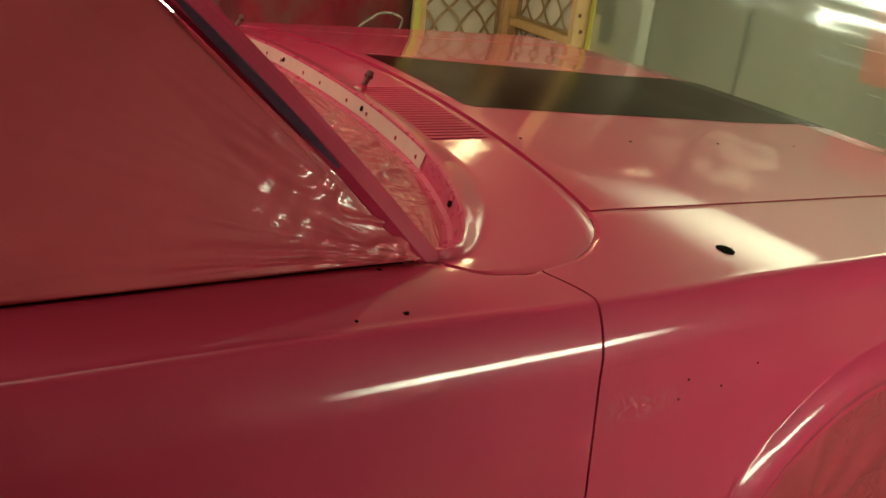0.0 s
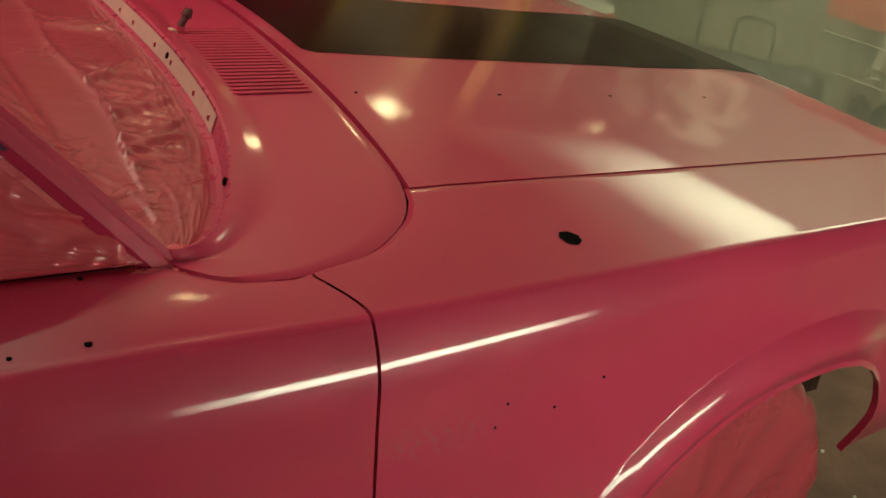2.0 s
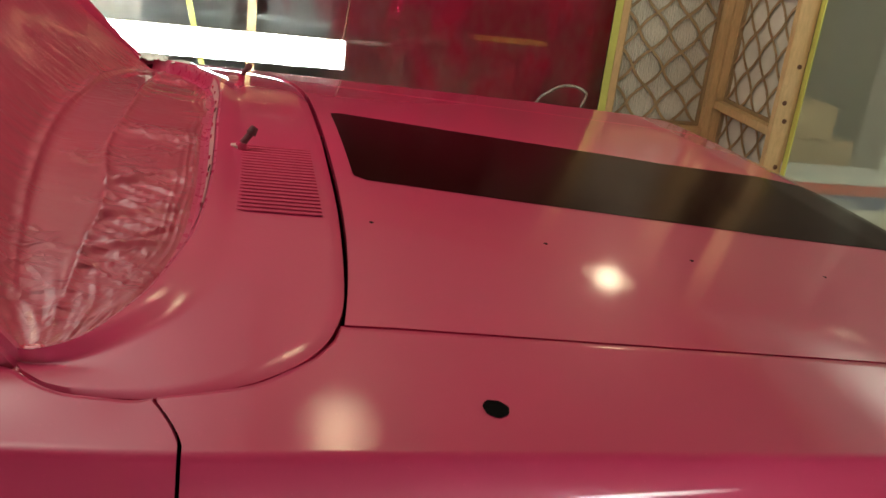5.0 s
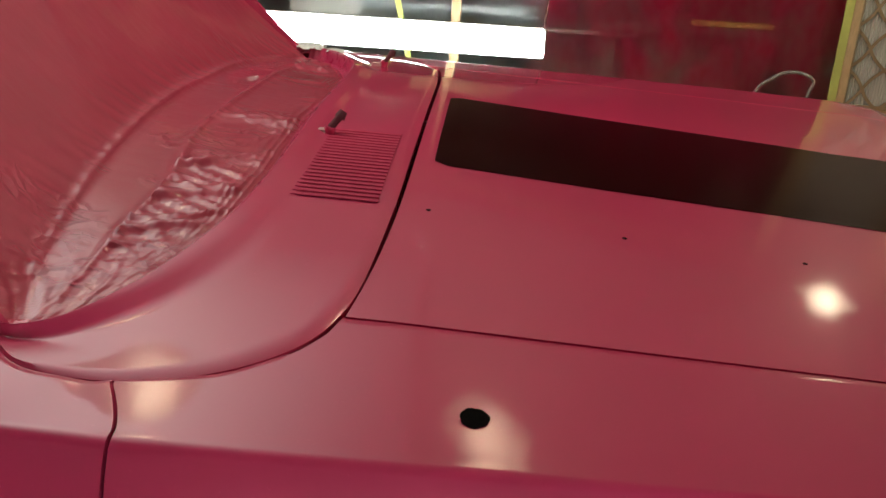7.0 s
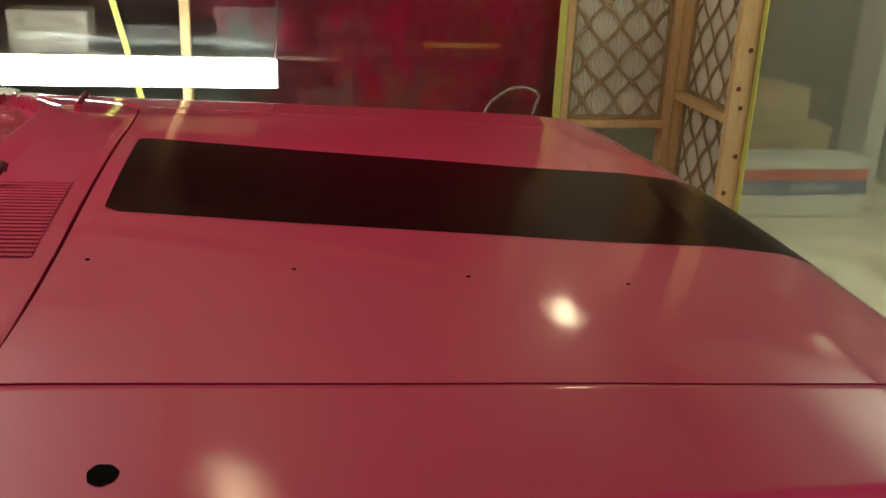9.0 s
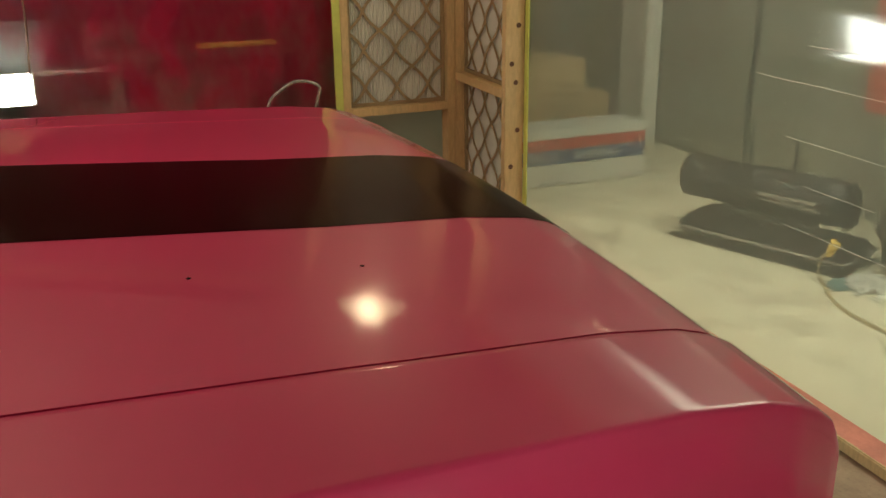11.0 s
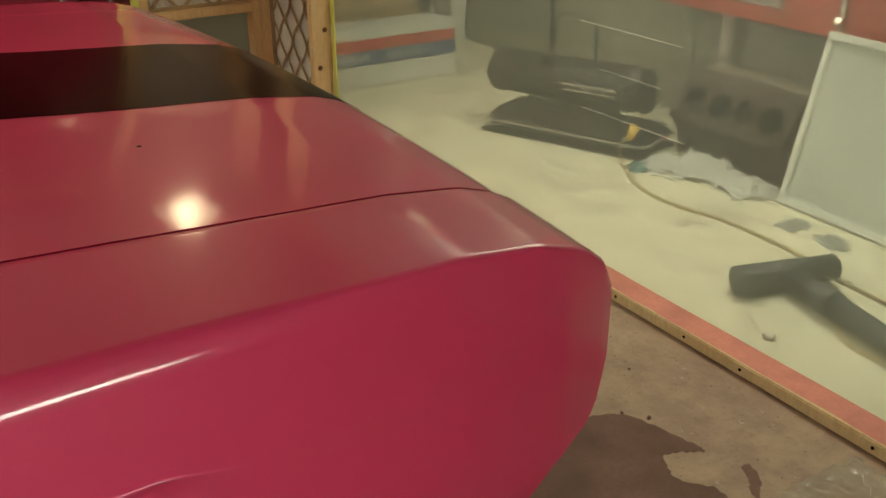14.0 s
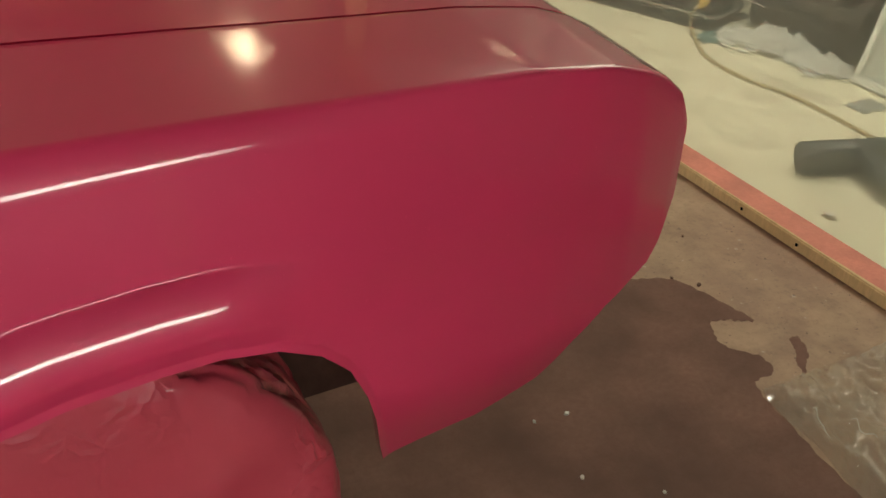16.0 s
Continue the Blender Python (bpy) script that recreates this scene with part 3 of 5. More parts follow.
# pale ridges only where the sheet's folds catch a lamp, painting that glint
for z, y0, y1, r in ((0.88, 0.70, 0.12, 0.0011), (0.979, 0.50, 0.14, 0.0009), (0.728, 0.54, 0.14, 0.0010), (0.484, 0.51, 0.1, 0.0009), (0.607, 0.45, 0.2, 0.0007)):
    run = [(0.094 + ripple(y, z, 1.0), y, z + 0.002 * noise.noise(Vector((y * 6, z * 9, 0)))) for y in np.linspace(y0, y1, 24)]
    ridge = tube(run, r, 6)
    part("fold_glint", ridge, M["crease"], bpy.data.objects["sheet_front"], "pale ridge painted as a lamp glint along a fold")
poly_sheet("sheet_left", [[(x, 2.868 + ripple(x, z, 7.0), z) for z in np.linspace(0.0, 2.3, 40)] for x in np.linspace(-5.6, -0.56, 60)], M["sprayed"],
           "clear plastic sheet speckled with crimson overspray")
poly_sheet("sheet_right", [[(x, -2.1 + ripple(x, z, 11.0), z) for z in np.linspace(0.0, 2.3, 30)] for x in np.linspace(-5.6, 0.0, 50)], M["sidesheet"],
           "clear plastic sheet on the booth side")
poly_sheet("sheet_corner", [[(x, 2.868, z) for z in np.linspace(0.0, 0.405, 4)] for x in np.linspace(-0.56, 0.09, 6)], M["clear"],
           "clear plastic sheet under the intake filter")


# ---------------------------------------------------------------- intake filters
def pleated_filter(w, h, cell, label):
    """Pleated furnace filter in a card frame with a die-cut lattice, standing in the xz plane."""
    ob = thing("air_filter", pose(0, 0, 0), label, "filter", "intake filters")
    rows = []
    n = int(w / 0.006)
    for i in range(n + 1):
        x = w * i / n
        y = 0.012 + (0.007 if i % 2 else 0.0)
        rows.append([(x, y, 0.01), (x, y, h - 0.01)])
    part("pleats", grid_mesh(rows), M["filter"], ob, "off-white pleated paper")
    for x0, x1, z0, z1 in ((0, w, 0, 0.016), (0, w, h - 0.016, h), (0, 0.016, 0.016, h - 0.016), (w - 0.016, w, 0.016, h - 0.016)):
        part("frame_strip", box(x0, x1, 0.0, 0.022, z0, z1, 0.001), M["card"], ob)
    bm = bmesh.new()
    half = cell / 2
    nx, nz = int(math.ceil(w / cell)) + 1, int(math.ceil(h / (cell * 1.12))) + 1
    for sgn in (1, -1):
        for i in range(-nz, nx + nz):
            pts = []
            for k in range(0, 8 * nz + 1):
                z = k * cell * 1.12 / 8
                u = k / 8
                x = i * cell + sgn * (u * cell) + 0.13 * half * math.sin(u * 2 * math.pi) * sgn
                if -0.001 <= x <= w + 0.001 and z <= h:
                    pts.append((min(max(x, 0), w), z))
            for a, b in zip(pts, pts[1:]):
                d = Vector((b[0] - a[0], 0, b[1] - a[1]))
                if d.length > 2 * cell or d.length < 1e-5:
                    continue
                s = Vector((-d.z, 0, d.x)).normalized() * 0.0068
                q = [Vector((a[0], 0.004, a[1])) + s, Vector((b[0], 0.004, b[1])) + s, Vector((b[0], 0.004, b[1])) - s, Vector((a[0], 0.004, a[1])) - s]
                lo = [bm.verts.new(v) for v in q]
                hi = [bm.verts.new(v + Vector((0, 0.003, 0))) for v in q]
                bm.faces.new(lo)
                for m_ in range(4):
                    bm.faces.new((lo[m_], hi[m_], hi[(m_ + 1) % 4], lo[(m_ + 1) % 4]))
    part("lattice", bm, M["card"], ob, "brown card lattice")
    return ob


filter_a = pleated_filter(0.478, 0.655, 0.157, "pleated intake filter with brown card lattice in the stud bay")
filter_a.matrix_world = pose(-0.519, 2.80, 0.444)
filter_b = pleated_filter(0.53, 0.612, 0.157, "pleated intake filter seen edge-on beside the knotty post")
filter_b.matrix_world = pose(0.045, 2.76, 0.586, 0, 0, -90)
filter_c = pleated_filter(0.53, 0.506, 0.157, "pleated intake filter low beside the knotty post")
filter_c.matrix_world = pose(0.045, 2.76, 0.038, 0, 0, -90)
filter_d = copy_thing(filter_a, pose(-0.519, 2.80, 1.14))


# ---------------------------------------------------------------- shop lights
def shop_light(label, length=1.2, cord=True, hood=True, tubes=((-0.029, 0.0285), (0.029, 0.0285)), lit="tube"):
    """Two-tube fixture along x, tubes facing -y."""
    ob = thing("shop_light", pose(0, 0, 0), label, "lamp", "fluorescent shop lights")
    prof = [(0.0, 0.062), (0.012, 0.062), (0.04, 0.03), (0.04, -0.03), (0.012, -0.062), (0.0, -0.062)] if hood else [(0.04, 0.012), (0.05, 0.012), (0.05, -0.012), (0.04, -0.012)]
    rows = [[(x, y, z) for y, z in prof] for x in (0.0, length)]
    bm = grid_mesh(rows)
    bmesh.ops.solidify(bm, geom=bm.faces, thickness=0.002)
    part("reflector", bm, M["enamel"], ob, "white enamel reflector")
    for x in (0.0, length - 0.012):
        part("end_cap", box(x, x + 0.012, -0.004, 0.04, -0.06, 0.06, 0.002), M["enamel"], ob)
    for z, r in tubes:
        part("tube", rod((0.013, 0.004, z), (length - 0.013, 0.004, z), r, n=20), M[lit], ob, "lit fluorescent tube")
    if cord:
        part("cord", tube(smooth_path([(length - 0.01, 0.03, 0.06), (length + 0.004, 0.03, 0.3), (length - 0.004, 0.03, 0.8), (length, 0.03, 1.6)], 6), 0.004), M["brown"], ob, "brown hanging cord")
    return ob


light_left = shop_light("lit white fluorescent shop light hung beside the car")
light_left.matrix_world = pose(-3.06, 2.47, 0.69)
light_right = shop_light("lit white fluorescent shop light on the booth side", lit="thin")
light_right.matrix_world = pose(-1.05, -1.93, 0.8, 0, 0, 180)



def ceiling_bulb(at, label):
    bulb = thing("ceiling_bulb", Matrix.Translation(at), label, "lamp", "bare bulbs")
    b = bmesh.new()
    bmesh.ops.create_uvsphere(b, u_segments=16, v_segments=10, radius=0.052)
    glass = part("glass", b, M["bulb"], bulb, "glowing glass", True)
    glass.visible_shadow = False
    part("socket", rod((0, 0, 0.042), (0, 0, 0.085), 0.018), M["grey"], bulb)
    bell = [(0.022, 0.06), (0.05, 0.055), (0.085, 0.03), (0.11, -0.005), (0.122, -0.03), (0.126, -0.03)]
    bm = grid_mesh([[(r * math.cos(a), r * math.sin(a), z) for a in (2 * math.pi * k / 32 for k in range(32))] for r, z in bell], closed=True)
    bmesh.ops.solidify(bm, geom=bm.faces, thickness=0.0015)
    part("reflector_bell", bm, M["bell"], bulb, "spun metal reflector bell", True)
    part("cord", rod((0, 0, 0.085), (0, 0, 2.44 - at.z), 0.004, n=8), M["dark"], bulb)


for at, _ in BULBS:
    ceiling_bulb(at, "warm bulb in a metal reflector bell hanging from the ceiling")


# unseen glowing panels added to light the car and the outer floor
def unseen_panel(at, label, lit, sx=0.6, sy=1.2):
    ob = thing("unseen_panel", Matrix.Translation(at), label, "lamp", "ceiling panel lights")
    a, b = sx / 2, sy / 2
    for x0, x1, y0, y1 in ((-a, a, -b, -b + 0.03), (-a, a, b - 0.03, b), (-a, -a + 0.03, -b + 0.03, b - 0.03), (a - 0.03, a, -b + 0.03, b - 0.03)):
        part("frame_strip", box(x0, x1, y0, y1, 0.0, 0.05, 0.003), M["ceiling"], ob)
    part("back", box(-a, a, -b, b, 0.052, 0.06), M["enamel"], ob)
    part("diffuser", grid_mesh([[(-a + 0.031, -b + 0.031, 0.012), (-a + 0.031, b - 0.031, 0.012)], [(a - 0.031, -b + 0.031, 0.012), (a - 0.031, b - 0.031, 0.012)]]), M[lit], ob, "glowing face of the panel")


# stands where the fender reflects a bright ceiling; its form is assumed
unseen_panel(Vector((0.80, 1.30, 2.38)), "unseen glowing panel added on the ceiling outside the booth", "bright", 1.34, 2.4)
# added fill for the outer floor, no known lamp there
unseen_panel(Vector((0.90, -0.15, 2.38)), "unseen glowing panel added on the ceiling outside the booth", "side_panel", 1.1, 1.4)
# added fill for the cabin and hood, no known lamp there
unseen_panel(Vector((-3.4, 0.3, 2.38)), "unseen dim fill panel added on the ceiling over the cabin", "over", 2.6, 2.8)


# ---------------------------------------------------------------- the car
BASE = Vector((-3.0, 0, 0))
TURN = Matrix.Translation((-1.7969, -0.5006, 0)) @ Matrix.Rotation(radians(0.76), 4, "Z") @ Matrix.Translation((1.8, 0.5, 0))
car = thing("car", TURN @ Matrix.Translation(BASE), "two-door coupe in fresh pink paint, black hood stripe, windows masked", "car")


def cpart(name, bm, material, label="", parent=None, smooth=True, sharp=32):
    bmesh.ops.translate(bm, vec=-BASE, verts=bm.verts)
    ob = part(name, bm, material, parent or car, label, smooth)
    if smooth:
        ob.data.set_sharp_from_angle(angle=radians(sharp))
    return ob


SEAM = 0.662
GAP = 0.0027


def crest_z(x):
    return interp(x, [-5.6, -3.6, -2.6, -2.0, -1.5, -1.2, -1.10, -1.053, -1.023, -0.996, -0.982], [0.90, 0.925, 0.909, 0.8915, 0.8765, 0.864, 0.852, 0.838, 0.823, 0.801, 0.77])


def crest_y(x):
    return interp(x, [-5.6, -4.5, -2.3, -1.9, -1.55, -1.3, -1.06, -0.982], [0.805, 0.870, 0.877, 0.866, 0.857, 0.850, 0.843, 0.83])


def crown(x):
    return interp(x, [-2.1, -1.84, -1.6, -1.4, -1.05], [0.061, 0.045, 0.032, 0.021, 0.010])


def top_z(x, y):
    """Height of the hood, cowl and fender tops."""
    a = abs(y)
    rise = (1 - (min(a, 0.72) / 0.865) ** 2) ** 1.2 - 1.82 * max(0.0, a - 0.72)
    # the door tops are rounded across
    u = min(1.0, max(0.0, (a - 0.755) / 0.120))
    return crest_z(x) + crown(x) * rise + 0.0065 * step01((-2.34 - x) / 0.14) * 4 * u * (1 - u)


def bow(x, y):
    """The nose bows forward towards the middle of the car."""
    return x + 0.04 * step01((x + 1.5) / 0.5) * (1 - min(1, abs(y) / 0.84) ** 2)


def stations(a, b, n, extra=()):
    return sorted(set([round(lerp(a, b, i / n), 4) for i in range(n + 1)] + [round(e, 4) for e in extra if a < e < b]))


# right-hand inner edge of door and fender tops: belt line, cowl curve, hood seam
EDGE_X = [-5.6, -2.50, -2.47, -2.457, -2.42, -2.335, -2.25, -2.186, -2.165, -2.156, -0.9]
EDGE_Y = [0.75, 0.752, 0.757, 0.779, 0.803, 0.805, 0.778, 0.726, 0.69, SEAM, SEAM]


def inner_edge(x):
    xs = [x - 0.012, x - 0.006, x, x + 0.006, x + 0.012]
    return sum(interp(v, EDGE_X, EDGE_Y) for v in xs) / 5 if -2.52 < x < -2.17 else interp(x, EDGE_X, EDGE_Y)


ARCH_X = [-2.03, -2.015, -1.985, -1.945, -1.905, -1.86, -1.83, -1.79, -1.745, -1.68, -1.6, -1.545, -1.492, -1.45, -1.42, -1.402, -1.39, -1.374, -1.361]
ARCH_Z = [0.26, 0.38, 0.465, 0.525, 0.568, 0.600, 0.617, 0.635, 0.649, 0.660, 0.664, 0.663, 0.652, 0.630, 0.60, 0.56, 0.52, 0.455, 0.412]
LOW_X = [-1.3605, -1.315, -1.238, -1.158, -1.122, -1.08, -1.05, -1.014, -0.998, -0.982]
LOW_Z = [0.412, 0.420, 0.428, 0.462, 0.514, 0.554, 0.571, 0.589, 0.614, 0.67]


def lower_z(x):
    if x < ARCH_X[0]:
        return 0.24
    return interp(x, ARCH_X, ARCH_Z) if x < -1.3608 else interp(x, LOW_X, LOW_Z)


ARCH = [(a, b) for a, b in zip(ARCH_X, ARCH_Z)]


def arch_gap(x, z):
    """Distance from a place on the side to the wheel opening's edge."""
    best = 9.0
    for (ax, az), (bx, bz) in zip(ARCH, ARCH[1:]):
        dx, dz = bx - ax, bz - az
        t = min(1, max(0, ((x - ax) * dx + (z - az) * dz) / (dx * dx + dz * dz)))
        best = min(best, math.hypot(x - ax - t * dx, z - az - t * dz))
    return best


def side_y(x, z, arch=True):
    """Half width of the body side below the crest."""
    cy, cz = crest_y(x), crest_z(x)
    fade = 1 - step01((x + 1.52) / 0.32)
    zk = lerp(0.818, 0.842, step01((x + 2.25) / 0.75))
    # a band leans out from the crest to the crease, then the side stands nearly upright and swells a little
    zj = min(zk, cz - 0.025)
    lean = lerp(0.004, 0.36 * (cz - zk), fade)
    t = min(1.0, max(0.0, (cz - z) / max(0.012, cz - zj)))
    soft = 1.0
    y = cy + lean * (t if t < 1 - soft else 1 - (1 - t) ** 2 / (2 * soft) - soft / 2) / (1 - soft / 2)
    y += 0.020 * math.sin(math.pi * min(1, max(0, (zj - z) / 0.56)) ** 1.15)
    if z < 0.56 and x > -1.5:
        y -= 0.05 * step01((0.56 - z) / 0.20)
    nose = step01((x + 1.25) / 0.28)
    y -= 0.022 * nose * step01((0.80 - z) / 0.3)
    if arch:
        d = arch_gap(x, z)
        flare = 1 - step01((x + 1.54) / 0.12)
        if d < 0.040:
            rim = math.exp(-((d - 0.040) / 0.030) ** 2)
        else:
            u = (d - 0.040) / 0.046
            rim = 1 - u * u if u < 0.96 else 0.0784 * math.exp(-(u - 0.96) / 0.02)
        y += flare * 0.018 * rim
        y += 0.0036 * max(0.0, 1 - d / 0.009)
    return y


def seam_shift(x, y):
    """The door gap runs back along the top towards the cowl."""
    return -0.026 * max(0.0, 1 - abs(x + 2.311) / 0.07) * min(1.0, max(0.0, (0.868 - y) / 0.063)) ** 1.4


def fender_rows(x0, x1, n, n_top=22, n_side=210, front=False, arch=True, extra=()):
    rows = []
    for x in stations(x0, x1, n, extra):
        col = []
        ye, cy, cz = inner_edge(x) + GAP, crest_y(x), crest_z(x)
        for i in range(n_top):
            t = i / (n_top - 1)
            y = lerp(ye, cy - 0.007, t)
            col.append((bow(x, y) + seam_shift(x, y), -y, top_z(x, y)))
        zt = top_z(x, cy - 0.007)
        swell = side_y(x, zt - 0.006, arch) - cy
        for k in range(1, 9):
            u = k / 9
            col.append((x, -(cy - 0.007 * (1 - u) ** 2 + swell * u * u), zt - 0.006 * u * u))
        zb = lower_z(x) if arch else 0.24
        z0 = zt - 0.006
        for i in range(n_side):
            t = i / (n_side - 1)
            z = z0 - 0.075 * t / 0.5 if t < 0.5 else lerp(z0 - 0.075, zb, (t - 0.5) / 0.5)
            col.append((x, -side_y(x, z, arch), z))
        rows.append(col)
    return rows


def inward(p):
    return Vector((0, 0.012 if p.y < 0 else -0.012, -0.004 if p.z > 0.7 else 0.004))


fender = cpart("fender", with_depth(fender_rows(-2.3093, -0.982, 150, extra=ARCH_X + LOW_X + EDGE_X + [-1.366, -1.3625, -1.3592, -1.355, -2.032, -2.0305, -0.989, -0.985]), inward), M["paint"], "pink front fender with an aerial hole")
mirrored(fender, "fender", car)
door = cpart("door", with_depth(fender_rows(-3.48, -2.3130, 110, arch=False, extra=EDGE_X), inward), M["paint"], "pink door with a body crease")
mirrored(door, "door", car)
quarter = cpart("quarter_panel", with_depth(fender_rows(-5.5, -3.485, 60, arch=False), inward), M["paint"])
mirrored(quarter, "quarter_panel", car)


# hood
def hood_back(y):
    return -2.128 - 0.028 * (min(1, abs(y) / SEAM)) ** 4


hood_rows = []
for j in range(81):
    v = -1 + 2 * j / 80
    col = []
    for i in range(101):
        y = v * (SEAM - GAP)
        x = lerp(hood_back(y) + GAP, -0.982, (i / 100))
        col.append((bow(x, y), y, top_z(x, y) - 0.012 * step01((x + 1.065) / 0.08)))
    hood_rows.append(col)
hood = cpart("hood", with_depth(hood_rows, lambda p: Vector((0, 0, -0.014))), M["paint"], "pink hood, slightly crowned")
HALF = 0.218
rows = []
for j in range(33):
    v = -1 + 2 * j / 32
    col = []
    for i in range(101):
        y = v * HALF
        c = max(0.0, abs(v) * HALF - (HALF - 0.02)) / 0.02
        x = lerp(-2.098 + 0.02 * (1 - math.sqrt(max(0, 1 - c * c))), -0.981, i / 100)
        col.append((bow(x, y), y, top_z(x, y) + 0.0007 - 0.012 * step01((x + 1.065) / 0.08)))
    rows.append(col)
cpart("stripe", grid_mesh(rows), M["black"], "gloss black centre stripe", parent=hood)
# trim holes are black pegs, the holes' darkness put into the colour
for x in (-2.092, -1.844, -1.617, -1.393):
    z = top_z(x, -0.386)
    cpart("trim_hole", rod((x, -0.386, z - 0.004), (x, -0.386, z + 0.0006), 0.0032, n=10), M["dark"], parent=hood, smooth=False)
for x, y, z in ((-2.153, None, 0.773), (-2.167, None, 0.748), (-2.086, None, 0.750), (-2.016, None, 0.769)):
    yy = -side_y(x, z)
    cpart("trim_hole", rod((x, yy + 0.004, z), (x, yy - 0.0006, z), 0.0019, n=10), M["dark"], parent=fender, smooth=False)
for x, y, r in ((-2.56, 0.857, 0.0036), (-2.62, 0.859, 0.0024), (-2.546, 0.763, 0.003)):
    cpart("trim_hole", rod((x, -y, top_z(x, y) - 0.004), (x, -y, top_z(x, y) + 0.0006), r, n=10), M["dark"], parent=door, smooth=False)
# wrinkled smear below the crease, on both sides of the door gap
for x0, x1, owner in ((-2.306, -2.13, fender), (-2.37, -2.317, door)):
    rows = [[(x, -side_y(x, z, False) - 0.0012, z) for z in np.linspace(0.785, 0.725, 9)] for x in np.linspace(x0, x1, 12)]
    cpart("paint_smear", grid_mesh(rows), M["scuff"], "wrinkled smear of pale paint", parent=owner)
# aerial hole with a rough rim, its darkness painted as a flat black disc
zh = top_z(-2.017, 0.80)
bm = bmesh.new()
ring = []
for k in range(28):
    a = 2 * math.pi * k / 28
    r = 0.0145 * (1 + 0.03 * math.sin(3 * a + 1) + 0.03 * math.sin(7 * a))
    x, y = -2.017 + 0.92 * r * math.cos(a), -0.80 + r * math.sin(a)
    ring.append(bm.verts.new((x, y, top_z(x, y) + 0.0007)))
bm.faces.new(ring)
cpart("aerial_hole_shade", bm, M["dark"], "flat black disc painting the dark of the aerial hole", parent=fender, smooth=False)

# cowl panel between hood and windshield
OUT = [(-2.132, 0.0), (-2.133, -0.2), (-2.135, -0.377), (-2.145, -0.57), (-2.160, -0.656), (-2.192, -0.719), (-2.254, -0.770), (-2.335, -0.797), (-2.418, -0.796), (-2.450, -0.774), (-2.463, -0.752)]
INN = [(-2.300, 0.0), (-2.299, -0.15), (-2.301, -0.289), (-2.314, -0.46), (-2.350, -0.607), (-2.382, -0.68), (-2.408, -0.722), (-2.432, -0.742), (-2.445, -0.748), (-2.452, -0.750), (-2.460, -0.749)]


def curve_at(pts, n):
    path = smooth_path([(x, y, 0) for x, y in pts], 12)
    d = [0.0]
    for a, b in zip(path, path[1:]):
        d.append(d[-1] + (b - a).length)
    out = []
    for i in range(n + 1):
        s = d[-1] * i / n
        k = max(0, min(len(d) - 2, int(np.searchsorted(d, s)) - 1))
        t = (s - d[k]) / max(1e-9, d[k + 1] - d[k])
        out.append(path[k].lerp(path[k + 1], t))
    return out


NC = 150
outer, inner = curve_at(OUT, NC), curve_at(INN, NC)
ORDER = [(-1, i) for i in range(NC, 0, -1)] + [(1, i) for i in range(NC + 1)]


def cowl_point(side, i, t):
    p = outer[i].lerp(inner[i], t)
    y = p.y * (1 if side > 0 else -1)
    lip = 0.012 * step01((t - 0.72) / 0.28)
    return Vector((p.x, y, top_z(p.x, p.y) + lip - 0.003 * step01((0.03 - t) / 0.03)))


cowl = cpart("cowl_panel", with_depth([[cowl_point(s, i, t / 16) for t in range(17)] for s, i in ORDER], lambda p: Vector((0, 0, -0.014))), M["paint"], "pink cowl panel with air vents")
# vents: a flat plate whose dark pink paints the slots' shade, with ribs on it
for sgn in (-1,):
    y0, y1 = 0.098, 0.379
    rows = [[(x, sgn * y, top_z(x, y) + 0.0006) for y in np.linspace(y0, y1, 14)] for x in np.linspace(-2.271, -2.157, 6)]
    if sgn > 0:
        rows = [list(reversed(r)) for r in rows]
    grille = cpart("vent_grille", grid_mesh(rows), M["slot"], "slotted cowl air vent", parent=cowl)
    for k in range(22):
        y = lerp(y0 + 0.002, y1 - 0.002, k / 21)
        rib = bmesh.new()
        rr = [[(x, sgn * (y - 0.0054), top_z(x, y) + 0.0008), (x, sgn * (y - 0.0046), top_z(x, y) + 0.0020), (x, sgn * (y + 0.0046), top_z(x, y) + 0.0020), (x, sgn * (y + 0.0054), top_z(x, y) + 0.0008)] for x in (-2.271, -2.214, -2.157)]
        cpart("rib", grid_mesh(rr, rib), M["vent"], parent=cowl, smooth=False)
# wiper pivots
for y in (-0.125, 0.56):
    z = top_z(-2.262, y)
    pivot = cpart("wiper_pivot", rod((-2.268, y, z - 0.01), (-2.262, y, z + 0.012), 0.011, 0.008), M["paint"], "overspray-coated wiper pivot", parent=cowl)
    b = rod((-2.262, y, z + 0.01), (-2.249, y + 0.008, z + 0.026), 0.0055)
    rod((-2.250, y + 0.0075, z + 0.024), (-2.244, y + 0.011, z + 0.034), 0.0085, 0.006, bm=b)
    cpart("wiper_stud", b, M["shut"], parent=cowl)
    b = box(-2.292, -2.265, y - 0.012, y + 0.01, z - 0.002, z + 0.008, 0.004)
    cpart("film_scrap", b, M["primer"], "scrap of crumpled film", parent=cowl)

# windshield channel and masking
def channel_point(side, i, t):
    a = cowl_point(side, i, 1.0)
    c = Vector((-2.9, 0, a.z))
    d = (c - a)
    d.z = 0
    d.normalize()
    prof = ((0.0, 0.0), (0.004, -0.0015), (0.012, -0.029), (0.020, -0.032), (0.032, -0.029))
    u = t * (len(prof) - 1)
    k = min(len(prof) - 2, int(u))
    f = u - k
    return a + d * lerp(prof[k][0], prof[k + 1][0], f) + Vector((0, 0, lerp(prof[k][1], prof[k + 1][1], f)))


